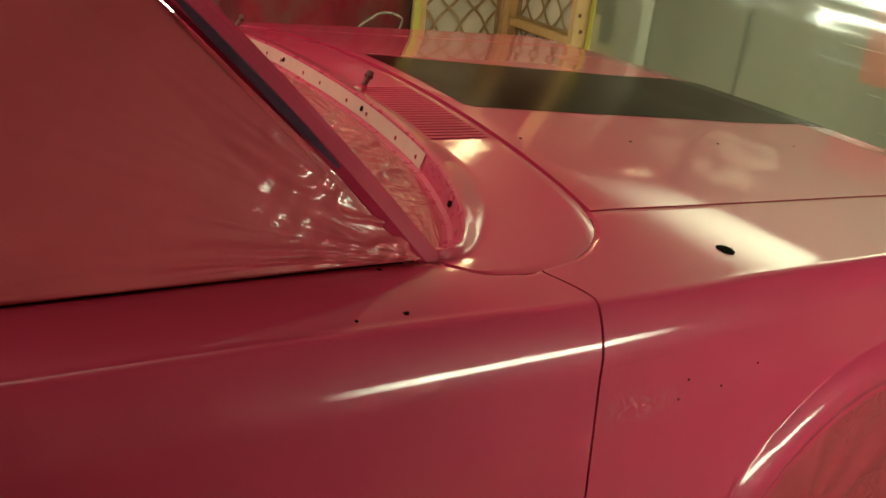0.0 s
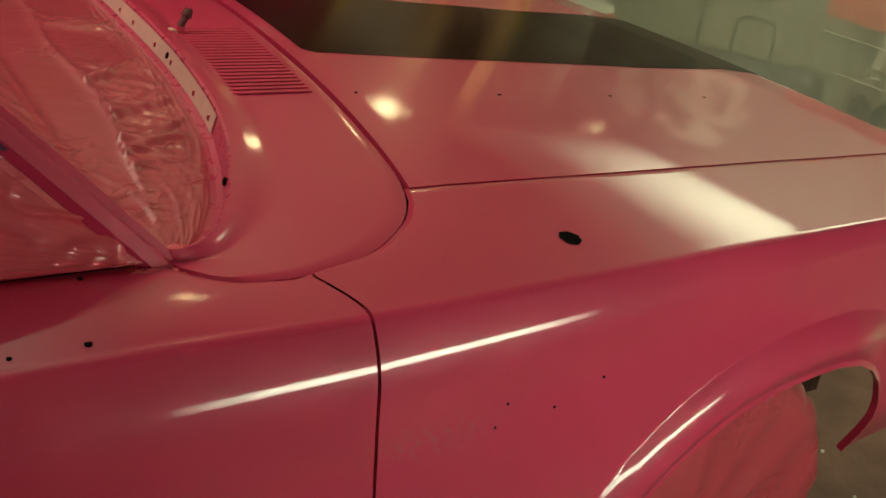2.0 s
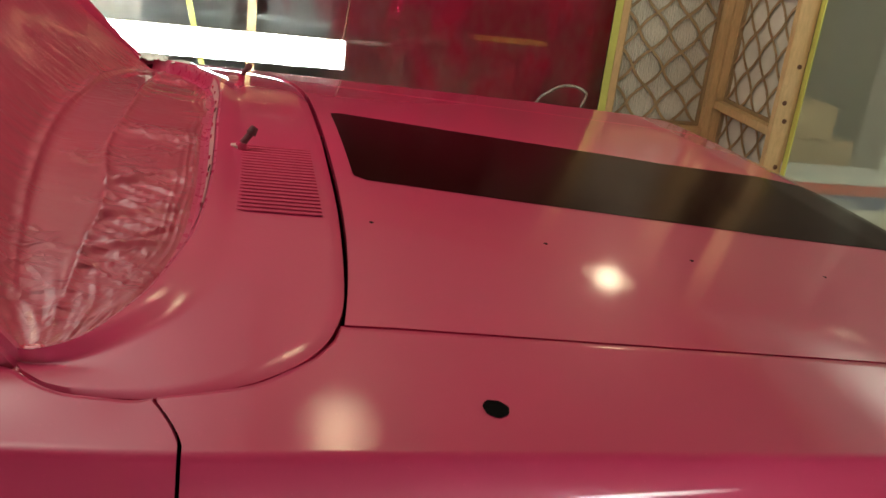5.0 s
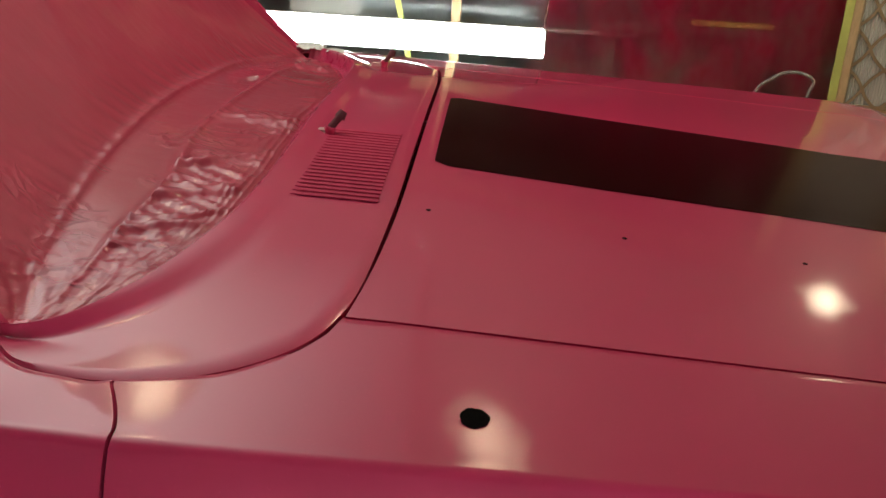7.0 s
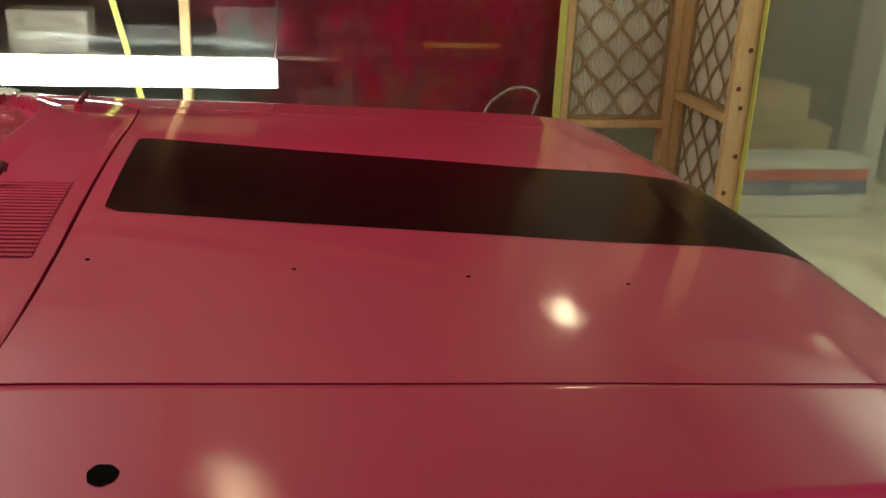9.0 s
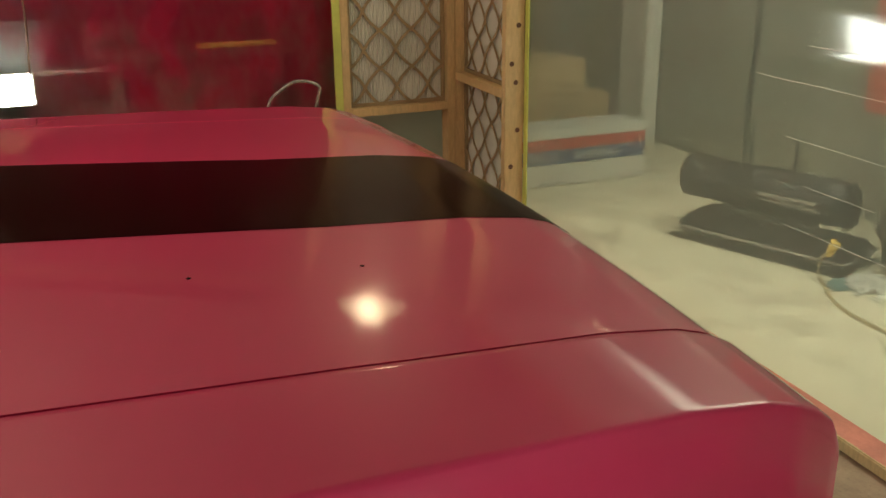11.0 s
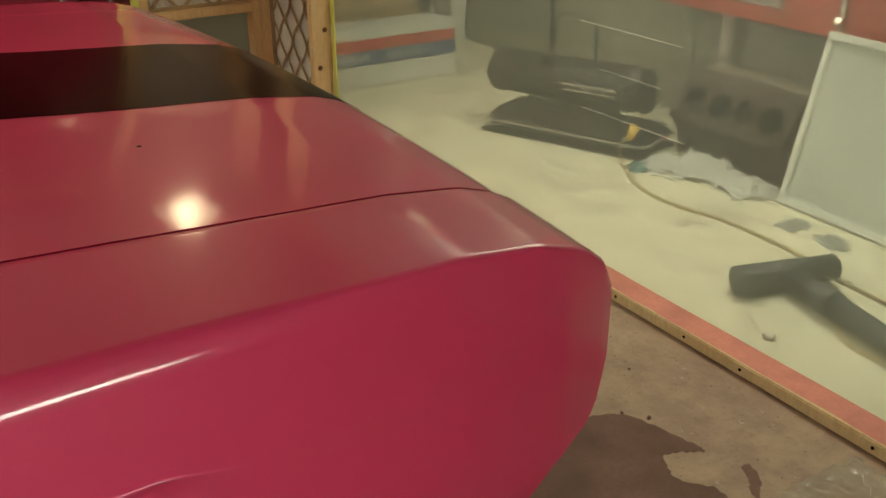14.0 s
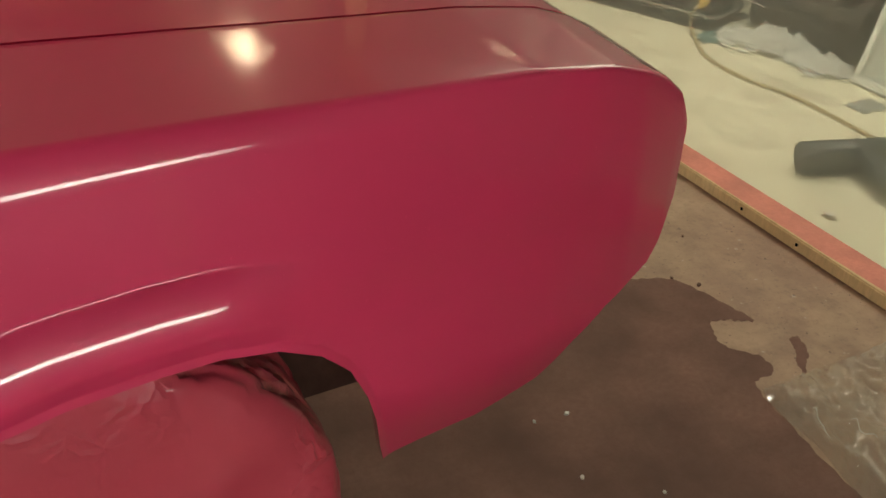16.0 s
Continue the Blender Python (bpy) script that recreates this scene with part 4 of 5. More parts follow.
cpart("windshield_channel", grid_mesh([[channel_point(s, i, t / 12) for t in range(13)] for s, i in ORDER]), M["channel"], "magenta windshield channel")
strip_rows = []
for s, i in ORDER:
    if inner[i].y > -0.47 and i < 102:
        strip_rows.append([channel_point(s, i, 0.27 + 0.23 * t / 4) + Vector((-0.0012, 0, 0.0004)) for t in range(5)])
strip = cpart("primer_strip", grid_mesh(strip_rows), M["primer"], "pale bare strip with clip studs")
for k in range(len(strip_rows) - 3, 2, -1):
    if k % 37 not in (6, 21):
        continue
    p = strip_rows[k][2]
    cpart("clip_stud", box(p[0] - 0.003, p[0] + 0.002, p[1] - 0.0018, p[1] + 0.0018, p[2] - 0.006, p[2] + 0.001, 0.0008), M["channel"], parent=strip, smooth=False)
# black pegs stand for the darkness of the screw holes
for side, i in ((1, 115), (1, 41), (-1, 27)):
    p = channel_point(side, i, 0.38)
    cpart("screw_hole", rod((p.x + 0.004, p.y, p.z - 0.001), (p.x - 0.0025, p.y, p.z + 0.001), 0.005, n=10), M["dark"], parent=strip, smooth=False)

PILLAR_A, PILLAR_B = Vector((-2.465, -0.748, 0.905)), Vector((-2.89, -0.690, 1.335))


def header(v):
    """Front edge of the roof, v from -1 (this side) to 1."""
    return Vector((-2.84 - 0.06 * v * v - (0.03 * v if v > 0 else 0), 0.68 * v, 1.345 - 0.015 * v * v))


def ridged(v):
    return 1 - 2 * abs(noise.noise(Vector(v)))


def film_point(j, t):
    """Masking film over the windshield opening: a flat crinkled trough behind the channel, a fold, then up to the roof."""
    s, i = ORDER[j]
    a = channel_point(s, i, 0.9)
    v = max(-1.0, min(1.0, a.y / 0.745))
    open_ = 1 - abs(v) ** 2.2
    fold = Vector((min(-2.468, a.x - 0.004) - 0.075 * open_, a.y, a.z + 0.008 + 0.02 * open_))
    top = header(v)
    l1, l2 = (fold - a).length, (top - fold).length
    run = t * (l1 + l2)
    # round the bend at the fold
    w = 0.02 * open_ + 0.002
    if run < l1 - w:
        p = a.lerp(fold, run / max(l1, 1e-6))
    elif run > l1 + w:
        p = fold.lerp(top, (run - l1) / l2)
    else:
        q0, q2 = fold + (a - fold) * (w / max(l1, w)), fold + (top - fold) * (w / l2)
        u = (run - l1 + w) / (2 * w)
        p = q0 * (1 - u) ** 2 + fold * 2 * u * (1 - u) + q2 * u * u
    up = step01((run - l1 + 0.02) / 0.04)
    n_dir = Vector((0.1, 0, 0.99)).lerp(Vector((0.72, 0, 0.69)), up)
    rise = max(0.0, run - l1)
    p -= n_dir * (0.012 * math.sin(math.pi * min(1, rise / l2)) * (1 - abs(v) ** 3))
    # long folds along the curve near the channel, a crisp fold at the bend with short gathers above it
    edge = math.exp(-run / 0.026)
    wob = 0.02 * noise.noise(Vector((v * 4, run * 6, 6.0)))
    fold_at = l1 + 0.012 * noise.noise(Vector((v * 2.6, 1.0, 8.0)))
    d = 0.0030 * edge * ridged((v * 2.0, (run + wob) * 95, 2.0))
    d += 0.0065 * math.exp(-abs(run - fold_at) / 0.007) * open_ ** 0.4
    over = run - fold_at
    if over > 0:
        d += 0.0048 * max(0.0, ridged((v * 21 + over * 16, over * 5, 3.0)) - 0.35) * math.exp(-over / 0.045) * min(1, over / 0.006)
    # one long ridge along the trough, wandering a little, and sharp cross creases from it to the channel
    ridge_at = (0.58 + 0.08 * noise.noise(Vector((v * 3.0, 4.0, 2.0)))) * l1
    d += 0.0060 * math.exp(-abs(run - ridge_at) / 0.006) * open_ ** 0.5
    if run < ridge_at:
        patch = step01(0.45 + 2.0 * noise.noise(Vector((v * 5, run * 6, 1.0))))
        c1 = max(0.0, ridged((v * 13 + run * 9, run * 7, 1.0)) - 0.62)
        c2 = max(0.0, ridged((v * 27 - run * 12, run * 12, 4.0)) - 0.6)
        d += min(1, run / 0.02) * patch * (0.0190 * c1 + 0.0120 * c2) * open_ ** 0.3
    # folds that fan out from the lower corners
    dist = math.hypot(0.74 - abs(a.y), run) + 1e-4
    ang = math.atan2(run, 0.74 - abs(a.y) + 1e-4)
    fan = 1.5 * max(0.0, ridged((ang * 6, dist * 4, 5.0 + s)) - 0.5) + 0.9 * max(0.0, ridged((ang * 13, dist * 12, 9.0)) - 0.55)
    d += 0.0035 * fan * min(1, dist / 0.05) * math.exp(-((dist - 0.08) / 0.12) ** 2)
    d += 0.004 * noise.noise(Vector((v * 2.4, rise * 4.0, 9.0))) * min(1, rise / 0.1)
    env = min(1, run / 0.008) * min(1, (1 - t) / 0.05) * min(1, (1 - abs(v)) / 0.02 + 0.15)
    return p + n_dir * d * env


NT = 190
film_rows = [[film_point(j, (t / NT) ** 1.6) for t in range(NT + 1)] for j in range(len(ORDER))]
cpart("windshield_film", grid_mesh(film_rows), M["shieldfilm"], "pink-sprayed crinkled masking film", sharp=80)


def pillar(a, b, w, d):
    ax = (b - a).normalized()
    side = Vector((0.35, -0.94, 0)).normalized()
    side = (side - ax * side.dot(ax)).normalized()
    up = ax.cross(side)
    prof = [(-w, -d * 0.4), (-w * 0.9, d * 0.5), (-w * 0.4, d), (w * 0.3, d * 0.95), (w * 0.5, d * 0.45), (w * 0.9, d * 0.4), (w, -d * 0.3), (0, -d)]
    rows = []
    for k in range(13):
        p = a.lerp(b, k / 12) + up * 0.012 * math.sin(math.pi * k / 12)
        s = 1.0 - 0.1 * k / 12
        rows.append([p + side * (q[1] * s) + up * (q[0] * s) for q in prof])
    return grid_mesh(rows, closed=True)


pil = cpart("windshield_pillar", pillar(PILLAR_A, PILLAR_B, 0.018, 0.015), M["paint"], "pink windshield pillar")
mirrored(pil, "windshield_pillar", car).location.x = -0.03


def tape_strip():
    """Thin tape laid on the outer face of the pillar, tapering at both ends."""
    ax = (PILLAR_B - PILLAR_A).normalized()
    n = Vector((-0.35, -0.91, -0.24)).normalized()
    wide = ax.cross(n).normalized()
    rows = []
    for k in range(25):
        c = k / 24
        w = 0.0062 * min(1, 0.12 + 3.0 * c, 0.12 + 3.0 * (1 - c)) * (1 + 0.18 * noise.noise(Vector((c * 9, 2, 1))))
        p = PILLAR_A.lerp(PILLAR_B, lerp(0.24, 0.80, c)) + Vector((0.0012, -0.0101, 0.0022)) + n * 0.0012
        rows.append([p - wide * w - n * 0.003, p - wide * w * 0.8, p + wide * w * 0.8, p + wide * w - n * 0.003])
    return grid_mesh(rows, closed=True)


tape = cpart("masking_tape", tape_strip(), M["blue"], "dull blue masking tape along the pillar", parent=pil)


def side_film(u, t):
    """Film over the side window; u runs back from the pillar, t up from the belt."""
    a = Vector((lerp(-2.475, -3.75, u), -0.752, top_z(lerp(-2.475, -3.75, u), 0.752) + 0.002))
    front_top = PILLAR_B + Vector((-0.02, 0.0, 0.0))
    b = Vector((lerp(front_top.x, -3.7, u), -0.69, 1.335))
    p = a.lerp(b, t)
    lead = PILLAR_A.lerp(PILLAR_B, t) + Vector((-0.018, -0.006, 0))
    if u < 0.001:
        p = lead
    out = Vector((0, -0.96, 0.26))
    # folds that run out along the belt from the pillar's foot, and a few broad facets beside it
    dist, ang = math.hypot(1.27 * u, 0.43 * t), math.atan2(0.43 * t, 1.27 * u + 0.004)
    env = min(1, u / 0.006) * min(1, t / 0.006)
    d = 0.017 * math.exp(-(dist / 0.34) ** 1.5) * math.exp(-ang / 0.40) * max(0.0, ridged((ang * 8, dist * 2.6, 3.0)) - 0.45) * min(1, dist / 0.03)
    d += 0.012 * math.exp(-(dist / 0.13) ** 2) * max(0.0, ridged((u * 26 + t * 6, t * 15 + u * 9, 3.0)) - 0.45)
    d += 0.006 * math.exp(-t / 0.05) * math.exp(-u * 2.0) * max(0.0, ridged((u * 3.5, t * 34 + u * 3, 4.0)) - 0.3)
    d += 0.005 * math.sin(math.pi * min(1, t * 1.2)) * noise.noise(Vector((u * 3.2, t * 2.6, 5.5)))
    d += 0.008 * math.exp(-t / 0.09) * math.exp(-u / 0.10)
    d -= 0.010 * math.sin(math.pi * t) * min(1, u / 0.08)
    p += out * env * d
    return p


rows = [[side_film((i / 150) ** 1.7, (k / 90) ** 1.6) for k in range(91)] for i in range(151)]
sf = cpart("window_film", grid_mesh(rows), M["film"], "pink-sprayed plastic masking the side window", sharp=80)
mirrored(sf, "window_film", car)
# crumpled film ends tucked in at the pillar's foot
for k, (cx, cy, cz, s) in enumerate(((-2.463, -0.757, 0.912, 0.016), (-2.448, -0.768, 0.908, 0.011), (-2.452, -0.735, 0.918, 0.013), (-2.49, -0.757, 0.917, 0.012))):
    rows = []
    for i in range(17):
        row = []
        for j in range(17):
            u, v = i / 8 - 1, j / 8 - 1
            h = 0.55 * (1 - 0.5 * (u * u + v * v)) + 0.55 * ridged((u * 1.9 + k, v * 1.9, 2.0)) + 0.25 * ridged((u * 4 + k, v * 4, 5.0))
            row.append((cx + 1.3 * s * u + 0.3 * s * noise.noise(Vector((v * 3, u * 2, k))), cy + s * v, cz + 0.42 * s * h - 0.3 * s))
        rows.append(row)
    cpart("film_tuck", grid_mesh(rows), M["film"], "crumpled film end", sharp=50)
# torn ends of clear film by the far pillar's foot
for k, (cx, cy, cz, s) in enumerate(((-2.47, 0.765, 0.925, 0.030), (-2.42, 0.775, 0.915, 0.020), (-2.40, 0.735, 0.925, 0.016))):
    rows = []
    for i in range(17):
        row = []
        for j in range(17):
            u, v = i / 8 - 1, j / 8 - 1
            h = 0.6 * (1 - 0.5 * (u * u + v * v)) + 0.6 * ridged((u * 1.7 + k, v * 1.7, 12.0)) + 0.3 * ridged((u * 4 + k, v * 4, 15.0))
            row.append((cx + 1.3 * s * u, cy + s * v, cz + 0.5 * s * h - 0.3 * s))
        rows.append(row)
    cpart("film_scrap", grid_mesh(rows), M["crease"], "torn end of clear plastic film", sharp=50)
# roof and rear deck
rows = []
for j in range(41):
    v = -1 + 2 * j / 40
    rows.append([header(v).lerp(Vector((-4.15, 0.66 * v, 1.32 - 0.02 * v * v)), i / 30) + Vector((0, 0, 0.035 * math.sin(math.pi * i / 30) * (1 - v * v))) for i in range(31)])
cpart("roof", with_depth(rows, lambda p: Vector((0, 0, -0.02))), M["paint"])
rows = []
for j in range(31):
    v = -1 + 2 * j / 30
    rows.append([Vector((-4.15, 0.66 * v, 1.32 - 0.02 * v * v)).lerp(Vector((-4.75, 0.72 * v, 0.935)), i / 12) for i in range(13)] + [Vector((lerp(-4.76, -5.5, i / 10), 0.74 * v, 0.932 - 0.03 * (i / 10) ** 2)) for i in range(11)])
cpart("rear_deck", with_depth(rows, lambda p: Vector((0, 0, -0.02))), M["paint"])
cpart("tail_panel", box(-5.5, -5.47, -0.84, 0.84, 0.35, 0.9, 0.01), M["paint"], smooth=False)
# dark structure inside, shade put into its colours: engine bay, cabin floor, inner fenders
cpart("engine_bay", box(-2.2, -1.14, -0.5, 0.5, 0.3, 0.66), M["inner"], smooth=False)
# unseen black sheet added so the hood gaps read dark
cpart("bay_gap_backing", box(-2.2, -1.12, -0.66, 0.66, 0.76, 0.78), M["dark"], smooth=False)
cpart("firewall", box(-2.32, -2.2, -0.78, 0.78, 0.26, 0.86), M["dark"], smooth=False)
cpart("cabin_floor", box(-5.4, -2.32, -0.78, 0.78, 0.2, 0.30), M["dark"], smooth=False)
cpart("cabin_trim", box(-5.4, -2.34, -0.70, 0.70, 0.80, 0.84), M["dark"], smooth=False)
for sgn in (-1, 1):
    cpart("inner_fender", box(-2.18, -1.15, sgn * 0.62 - 0.01, sgn * 0.62 + 0.01, 0.35, 0.80), M["inner"], smooth=False)


# wheels wrapped in sprayed film
def wheel_wrap(cx, cy, seed):
    rows = []
    for j in range(61):
        v = -1 + 2 * j / 60
        col = []
        for k in range(170):
            a = 2 * math.pi * k / 170
            r = 0.335 * (1 - 0.14 * abs(v) ** 5)
            if abs(v) > 0.93:
                r *= 1 - (abs(v) - 0.93) / 0.07 * 0.96
            r += (0.011 * noise.noise(Vector((a * 1.7, v * 2.5, seed))) + 0.007 * noise.noise(Vector((math.cos(a) * 6, math.sin(a) * 6, v * 5 + seed)))) * (1 if abs(v) < 0.93 else 0.3)
            crease = max(0.0, ridged((a * 2.1 + 1.5 * v, v * 1.3 + seed, 4.0)) - 0.86) / 0.14
            tuck = max(0.0, ridged((a * 3.3 - v, v * 2.6 + seed, 7.0)) - 0.9) / 0.1
            r -= 0.011 * crease ** 1.5 + 0.006 * tuck
            y = cy + 0.115 * v + 0.01 * noise.noise(Vector((math.cos(a) * 3, math.sin(a) * 3, seed + 3)))
            col.append((cx + r * math.cos(a), y, max(0.003, 0.335 + r * math.sin(a))))
        rows.append(col)
    return grid_mesh(rows, closed=True)


for cx in (-1.735, -4.45):
    for sgn in (-1, 1):
        cpart("wheel_wrap", wheel_wrap(cx, 0.74 * sgn, cx + sgn), M["wrap"], "wheel bagged in pink-sprayed film", sharp=70)


# ---------------------------------------------------------------- things beyond the front sheet
def lettering(text, size, material, parent, m, label=""):
    cu = bpy.data.curves.new("lettering", "FONT")
    cu.body, cu.size, cu.extrude, cu.align_x = text, size, 0.0006, "CENTER"
    tmp = bpy.data.objects.new("lettering", cu)
    me = bpy.data.meshes.new_from_object(tmp)
    bpy.data.objects.remove(tmp)
    me.transform(m)
    me.materials.clear()
    me.materials.append(material)
    ob = new("lettering", me)
    ob.parent = parent
    if label:
        ob["label"] = label
    return ob


def torpedo_heater(length=0.80):
    """Kerosene heater: barrel along x over a tank, on a skid."""
    ob = thing("torpedo_heater", pose(0, 0, 0), "black kerosene torpedo heater with wire handle on the concrete", "heater")
    rows = []
    prof = [(0.0, 0.070), (0.0, 0.088), (0.03, 0.094), (0.05, 0.09), (0.30, 0.09), (0.305, 0.093), (0.315, 0.09), (0.60, 0.09), (0.62, 0.094), (0.66, 0.088), (0.70, 0.075), (0.70, 0.05)]
    for x, r in prof:
        rows.append([(x, r * math.cos(a), 0.245 + r * math.sin(a)) for a in (2 * math.pi * k / 32 for k in range(32))])
    part("barrel", grid_mesh(rows, closed=True), M["steel"], ob, "black steel barrel", True)
    # black disc painting the dark inside of the barrel
    part("outlet", rod((0.012, 0, 0.245), (0.016, 0, 0.245), 0.072, n=28), M["dark"], ob)
    part("inner_cone", rod((0.02, 0, 0.245), (0.06, 0, 0.245), 0.03, 0.05), M["shine"], ob)
    for k in range(6):
        part("grille_wire", rod((0.702, -0.06 + 0.024 * k, 0.19), (0.702, -0.06 + 0.024 * k, 0.30), 0.002, n=6), M["steel"], ob)
    part("fan_guard", box(0.67, 0.72, -0.055, 0.055, 0.15, 0.33, 0.02), M["steel"], ob)
    part("tank", box(0.03, 0.76, -0.13, 0.13, 0.012, 0.098, 0.022), M["steel"], ob, "black fuel tank")
    part("tank_seam", box(0.02, 0.77, -0.138, 0.138, 0.05, 0.058, 0.002), M["label"], ob)
    part("saddle", box(0.18, 0.56, -0.07, 0.07, 0.09, 0.165, 0.01), M["steel"], ob)
    part("skid", box(0.0, 0.78, -0.14, -0.11, 0.0, 0.014, 0.004), M["steel"], ob)
    part("skid", box(0.0, 0.78, 0.11, 0.14, 0.0, 0.014, 0.004), M["steel"], ob)
    part("filler_cap", rod((0.12, -0.09, 0.095), (0.12, -0.09, 0.118), 0.022), M["grey"], ob)
    part("label_plate", box(0.36, 0.60, -0.0945, -0.0885, 0.222, 0.256, 0.002), M["label"], ob, "worn silver label plate")
    bars = bmesh.new()
    for k, (a, w) in enumerate(((0.36, 0.1), (0.48, 0.06), (0.55, 0.05))):
        box(a, a + w, -0.0965, -0.0952, 0.232, 0.244, 0, bars)
    part("label_bars", bars, M["steel"], ob)
    hoop = smooth_path([(0.26, 0.02, 0.33), (0.26, 0.02, 0.44), (0.275, 0.02, 0.49), (0.32, 0.02, 0.51), (0.40, 0.02, 0.505), (0.44, 0.02, 0.48), (0.45, 0.02, 0.42), (0.45, 0.02, 0.33)], 6)
    part("handle", tube(hoop, 0.006), M["steel"], ob, "black wire handle", True)
    return ob


heater = torpedo_heater()
heater.matrix_world = pose(0.70, 1.80, 0, 0, 0, -math.degrees(math.atan2(0.70, 0.30)))


def engine_block():
    """One bank of a bare V8 block, deck tipped towards -x, cylinders along y."""
    ob = thing("engine_block", pose(0, 0, 0), "rusty bare V8 engine block with open cylinder bores", "engine part")
    prof = [(-0.09, 0.0), (-0.10, 0.10), (-0.15, 0.16), (-0.05, 0.31), (0.0, 0.33), (0.05, 0.31), (0.15, 0.18), (0.10, 0.10), (0.09, 0.0)]
    L = 0.54
    rows = [[(x, y, z) for x, z in prof] for y in (0.0, 0.02, L - 0.02, L)]
    bm = grid_mesh(rows, closed=True)
    for ring in (rows[0], rows[-1]):
        bm.faces.new([bm.verts.new(p) for p in ring])
    bmesh.ops.recalc_face_normals(bm, faces=bm.faces)
    part("casting", bm, M["iron"], ob, "rust-brown iron casting")
    n = Vector((-0.832, 0, 0.555))
    mid = Vector((-0.10, 0, 0.235))
    for k in range(4):
        c = mid + Vector((0, 0.085 + 0.122 * k, 0))
        # a black disc on the deck stands for the bore's darkness
        bore = part("bore", rod(c + n * 0.0, c + n * 0.002, 0.05, n=28), M["dark"], ob, "black disc painting the dark of a bore")
        ring = bmesh.new()
        u, v = Vector((0, 1, 0)), n.cross(Vector((0, 1, 0)))
        rr = []
        for q in range(29):
            a = 2 * math.pi * q / 28
            d = math.cos(a) * u + math.sin(a) * v
            rr.append([c + d * 0.05 + n * 0.001, c + d * 0.052 + n * 0.006, c + d * 0.06 + n * 0.006, c + d * 0.064 + n * 0.001])
        part("bore_rim", grid_mesh(rr, ring), M["iron"], ob)
    for k in range(5):
        c = mid + Vector((0, 0.024 + 0.122 * k, 0)) + Vector((-0.035, 0, -0.055))
        part("bolt_boss", rod(c, c + n * 0.012, 0.011, n=12), M["iron"], ob)
    part("main_web", box(-0.085, 0.085, 0.06, L - 0.06, 0.004, 0.09, 0.01), M["iron"], ob)
    return ob


block = engine_block()
block.matrix_world = pose(1.19, 0.555, 0, 0, 0, 0)


def leaning_filter(w=0.6, h=0.60):
    ob = thing("furnace_filter", pose(0, 0, 0), "white framed furnace filter leaning against the cabinet", "filter")
    for y0, y1, z0, z1 in ((0, w, 0, 0.026), (0, w, h - 0.026, h), (0, 0.026, 0.026, h - 0.026), (w - 0.026, w, 0.026, h - 0.026)):
        part("frame_strip", box(-0.012, 0.012, y0, y1, z0, z1, 0.003), M["white"], ob)
    rows = []
    for i in range(61):
        y = lerp(0.02, w - 0.02, i / 60)
        rows.append([(-0.002 + 0.003 * (i % 2) + 0.002 * noise.noise(Vector((y * 5, k, 0))), y, lerp(0.02, h - 0.02, k / 6)) for k in range(7)])
    part("medium", grid_mesh(rows), M["screen"], ob, "pale grey filter medium", True)
    return ob


screen = leaning_filter()
screen.matrix_world = pose(0.975, -0.12, 0.004, 0, 13, -1.5)


def rag(name, seed, size, label, material):
    rnd = random.Random(seed)
    n = 22
    rows = []
    for i in range(n):
        row = []
        for j in range(n):
            u, v = i / (n - 1) * 2 - 1, j / (n - 1) * 2 - 1
            r = max(0, 1 - (u * u + v * v) * 0.62)
            h = (0.06 * r + 0.045 * r * noise.noise(Vector((u * 2.6 + seed, v * 2.6, seed))) + 0.02 * noise.noise(Vector((u * 6, v * 6, seed + 2)))) * size / 0.13
            row.append((u * size * (1 + 0.3 * noise.noise(Vector((v * 2, seed, 1)))), v * size * (0.7 + 0.3 * noise.noise(Vector((u * 2, seed, 5)))), max(0.003, h)))
        rows.append(row)
    bm = grid_mesh(rows)
    bmesh.ops.solidify(bm, geom=bm.faces, thickness=0.002)
    ob = mesh_ob(name, bm, material, True)
    return tagged(ob, label, "rag", "rags")


for k, (x, y, s) in enumerate(((0.90, 0.965, 0.075), (0.98, 0.86, 0.10), (1.0, 0.76, 0.09), (0.985, 0.665, 0.07), (0.975, 0.585, 0.075))):
    r = rag("rag", 3.1 + k * 1.7, 1.25 * s, "crumpled white shop rag on the concrete", M["rag"])
    r.matrix_world = pose(x, y, 0, 0, 0, 37 * k)
r = rag("rag", 21.0, 0.055, "small teal rag on the concrete", M["teal"])
r.matrix_world = pose(0.815, 1.0, 0)
for k, (x, y) in enumerate(((0.87, 0.31), (0.86, 0.15))):
    r = rag("rag", 31.0 + k, 0.06, "thin pale blue film scrap on the concrete", M["boxwhite"])
    r.matrix_world = pose(x, y, 0, 0, 0, 60 * k) @ Matrix.Diagonal((1, 1, 0.3, 1))

cable = thing("extension_cord", pose(0, 0, 0), "tan extension cord with yellow plug lying on concrete", "cord")
run = smooth_path([(0.823, 1.067, 0.126), (0.80, 1.09, 0.09), (0.80, 1.10, 0.03), (0.76, 1.02, 0.008), (0.67, 0.845, 0.006), (0.656, 0.63, 0.006), (0.696, 0.456, 0.006), (0.691, 0.167, 0.006), (0.645, -0.04, 0.006), (0.633, -0.2, 0.006), (0.6, -0.5, 0.006), (0.45, -0.62, 0.006), (0.36, -0.45, 0.006), (0.352, -0.30, 0.006), (0.42, -0.21, 0.006), (0.5, -0.22, 0.006)], 8)
part("cord", tube(run, 0.006), M["cord"], cable, "tan cord", True)
plug = bmesh.new()
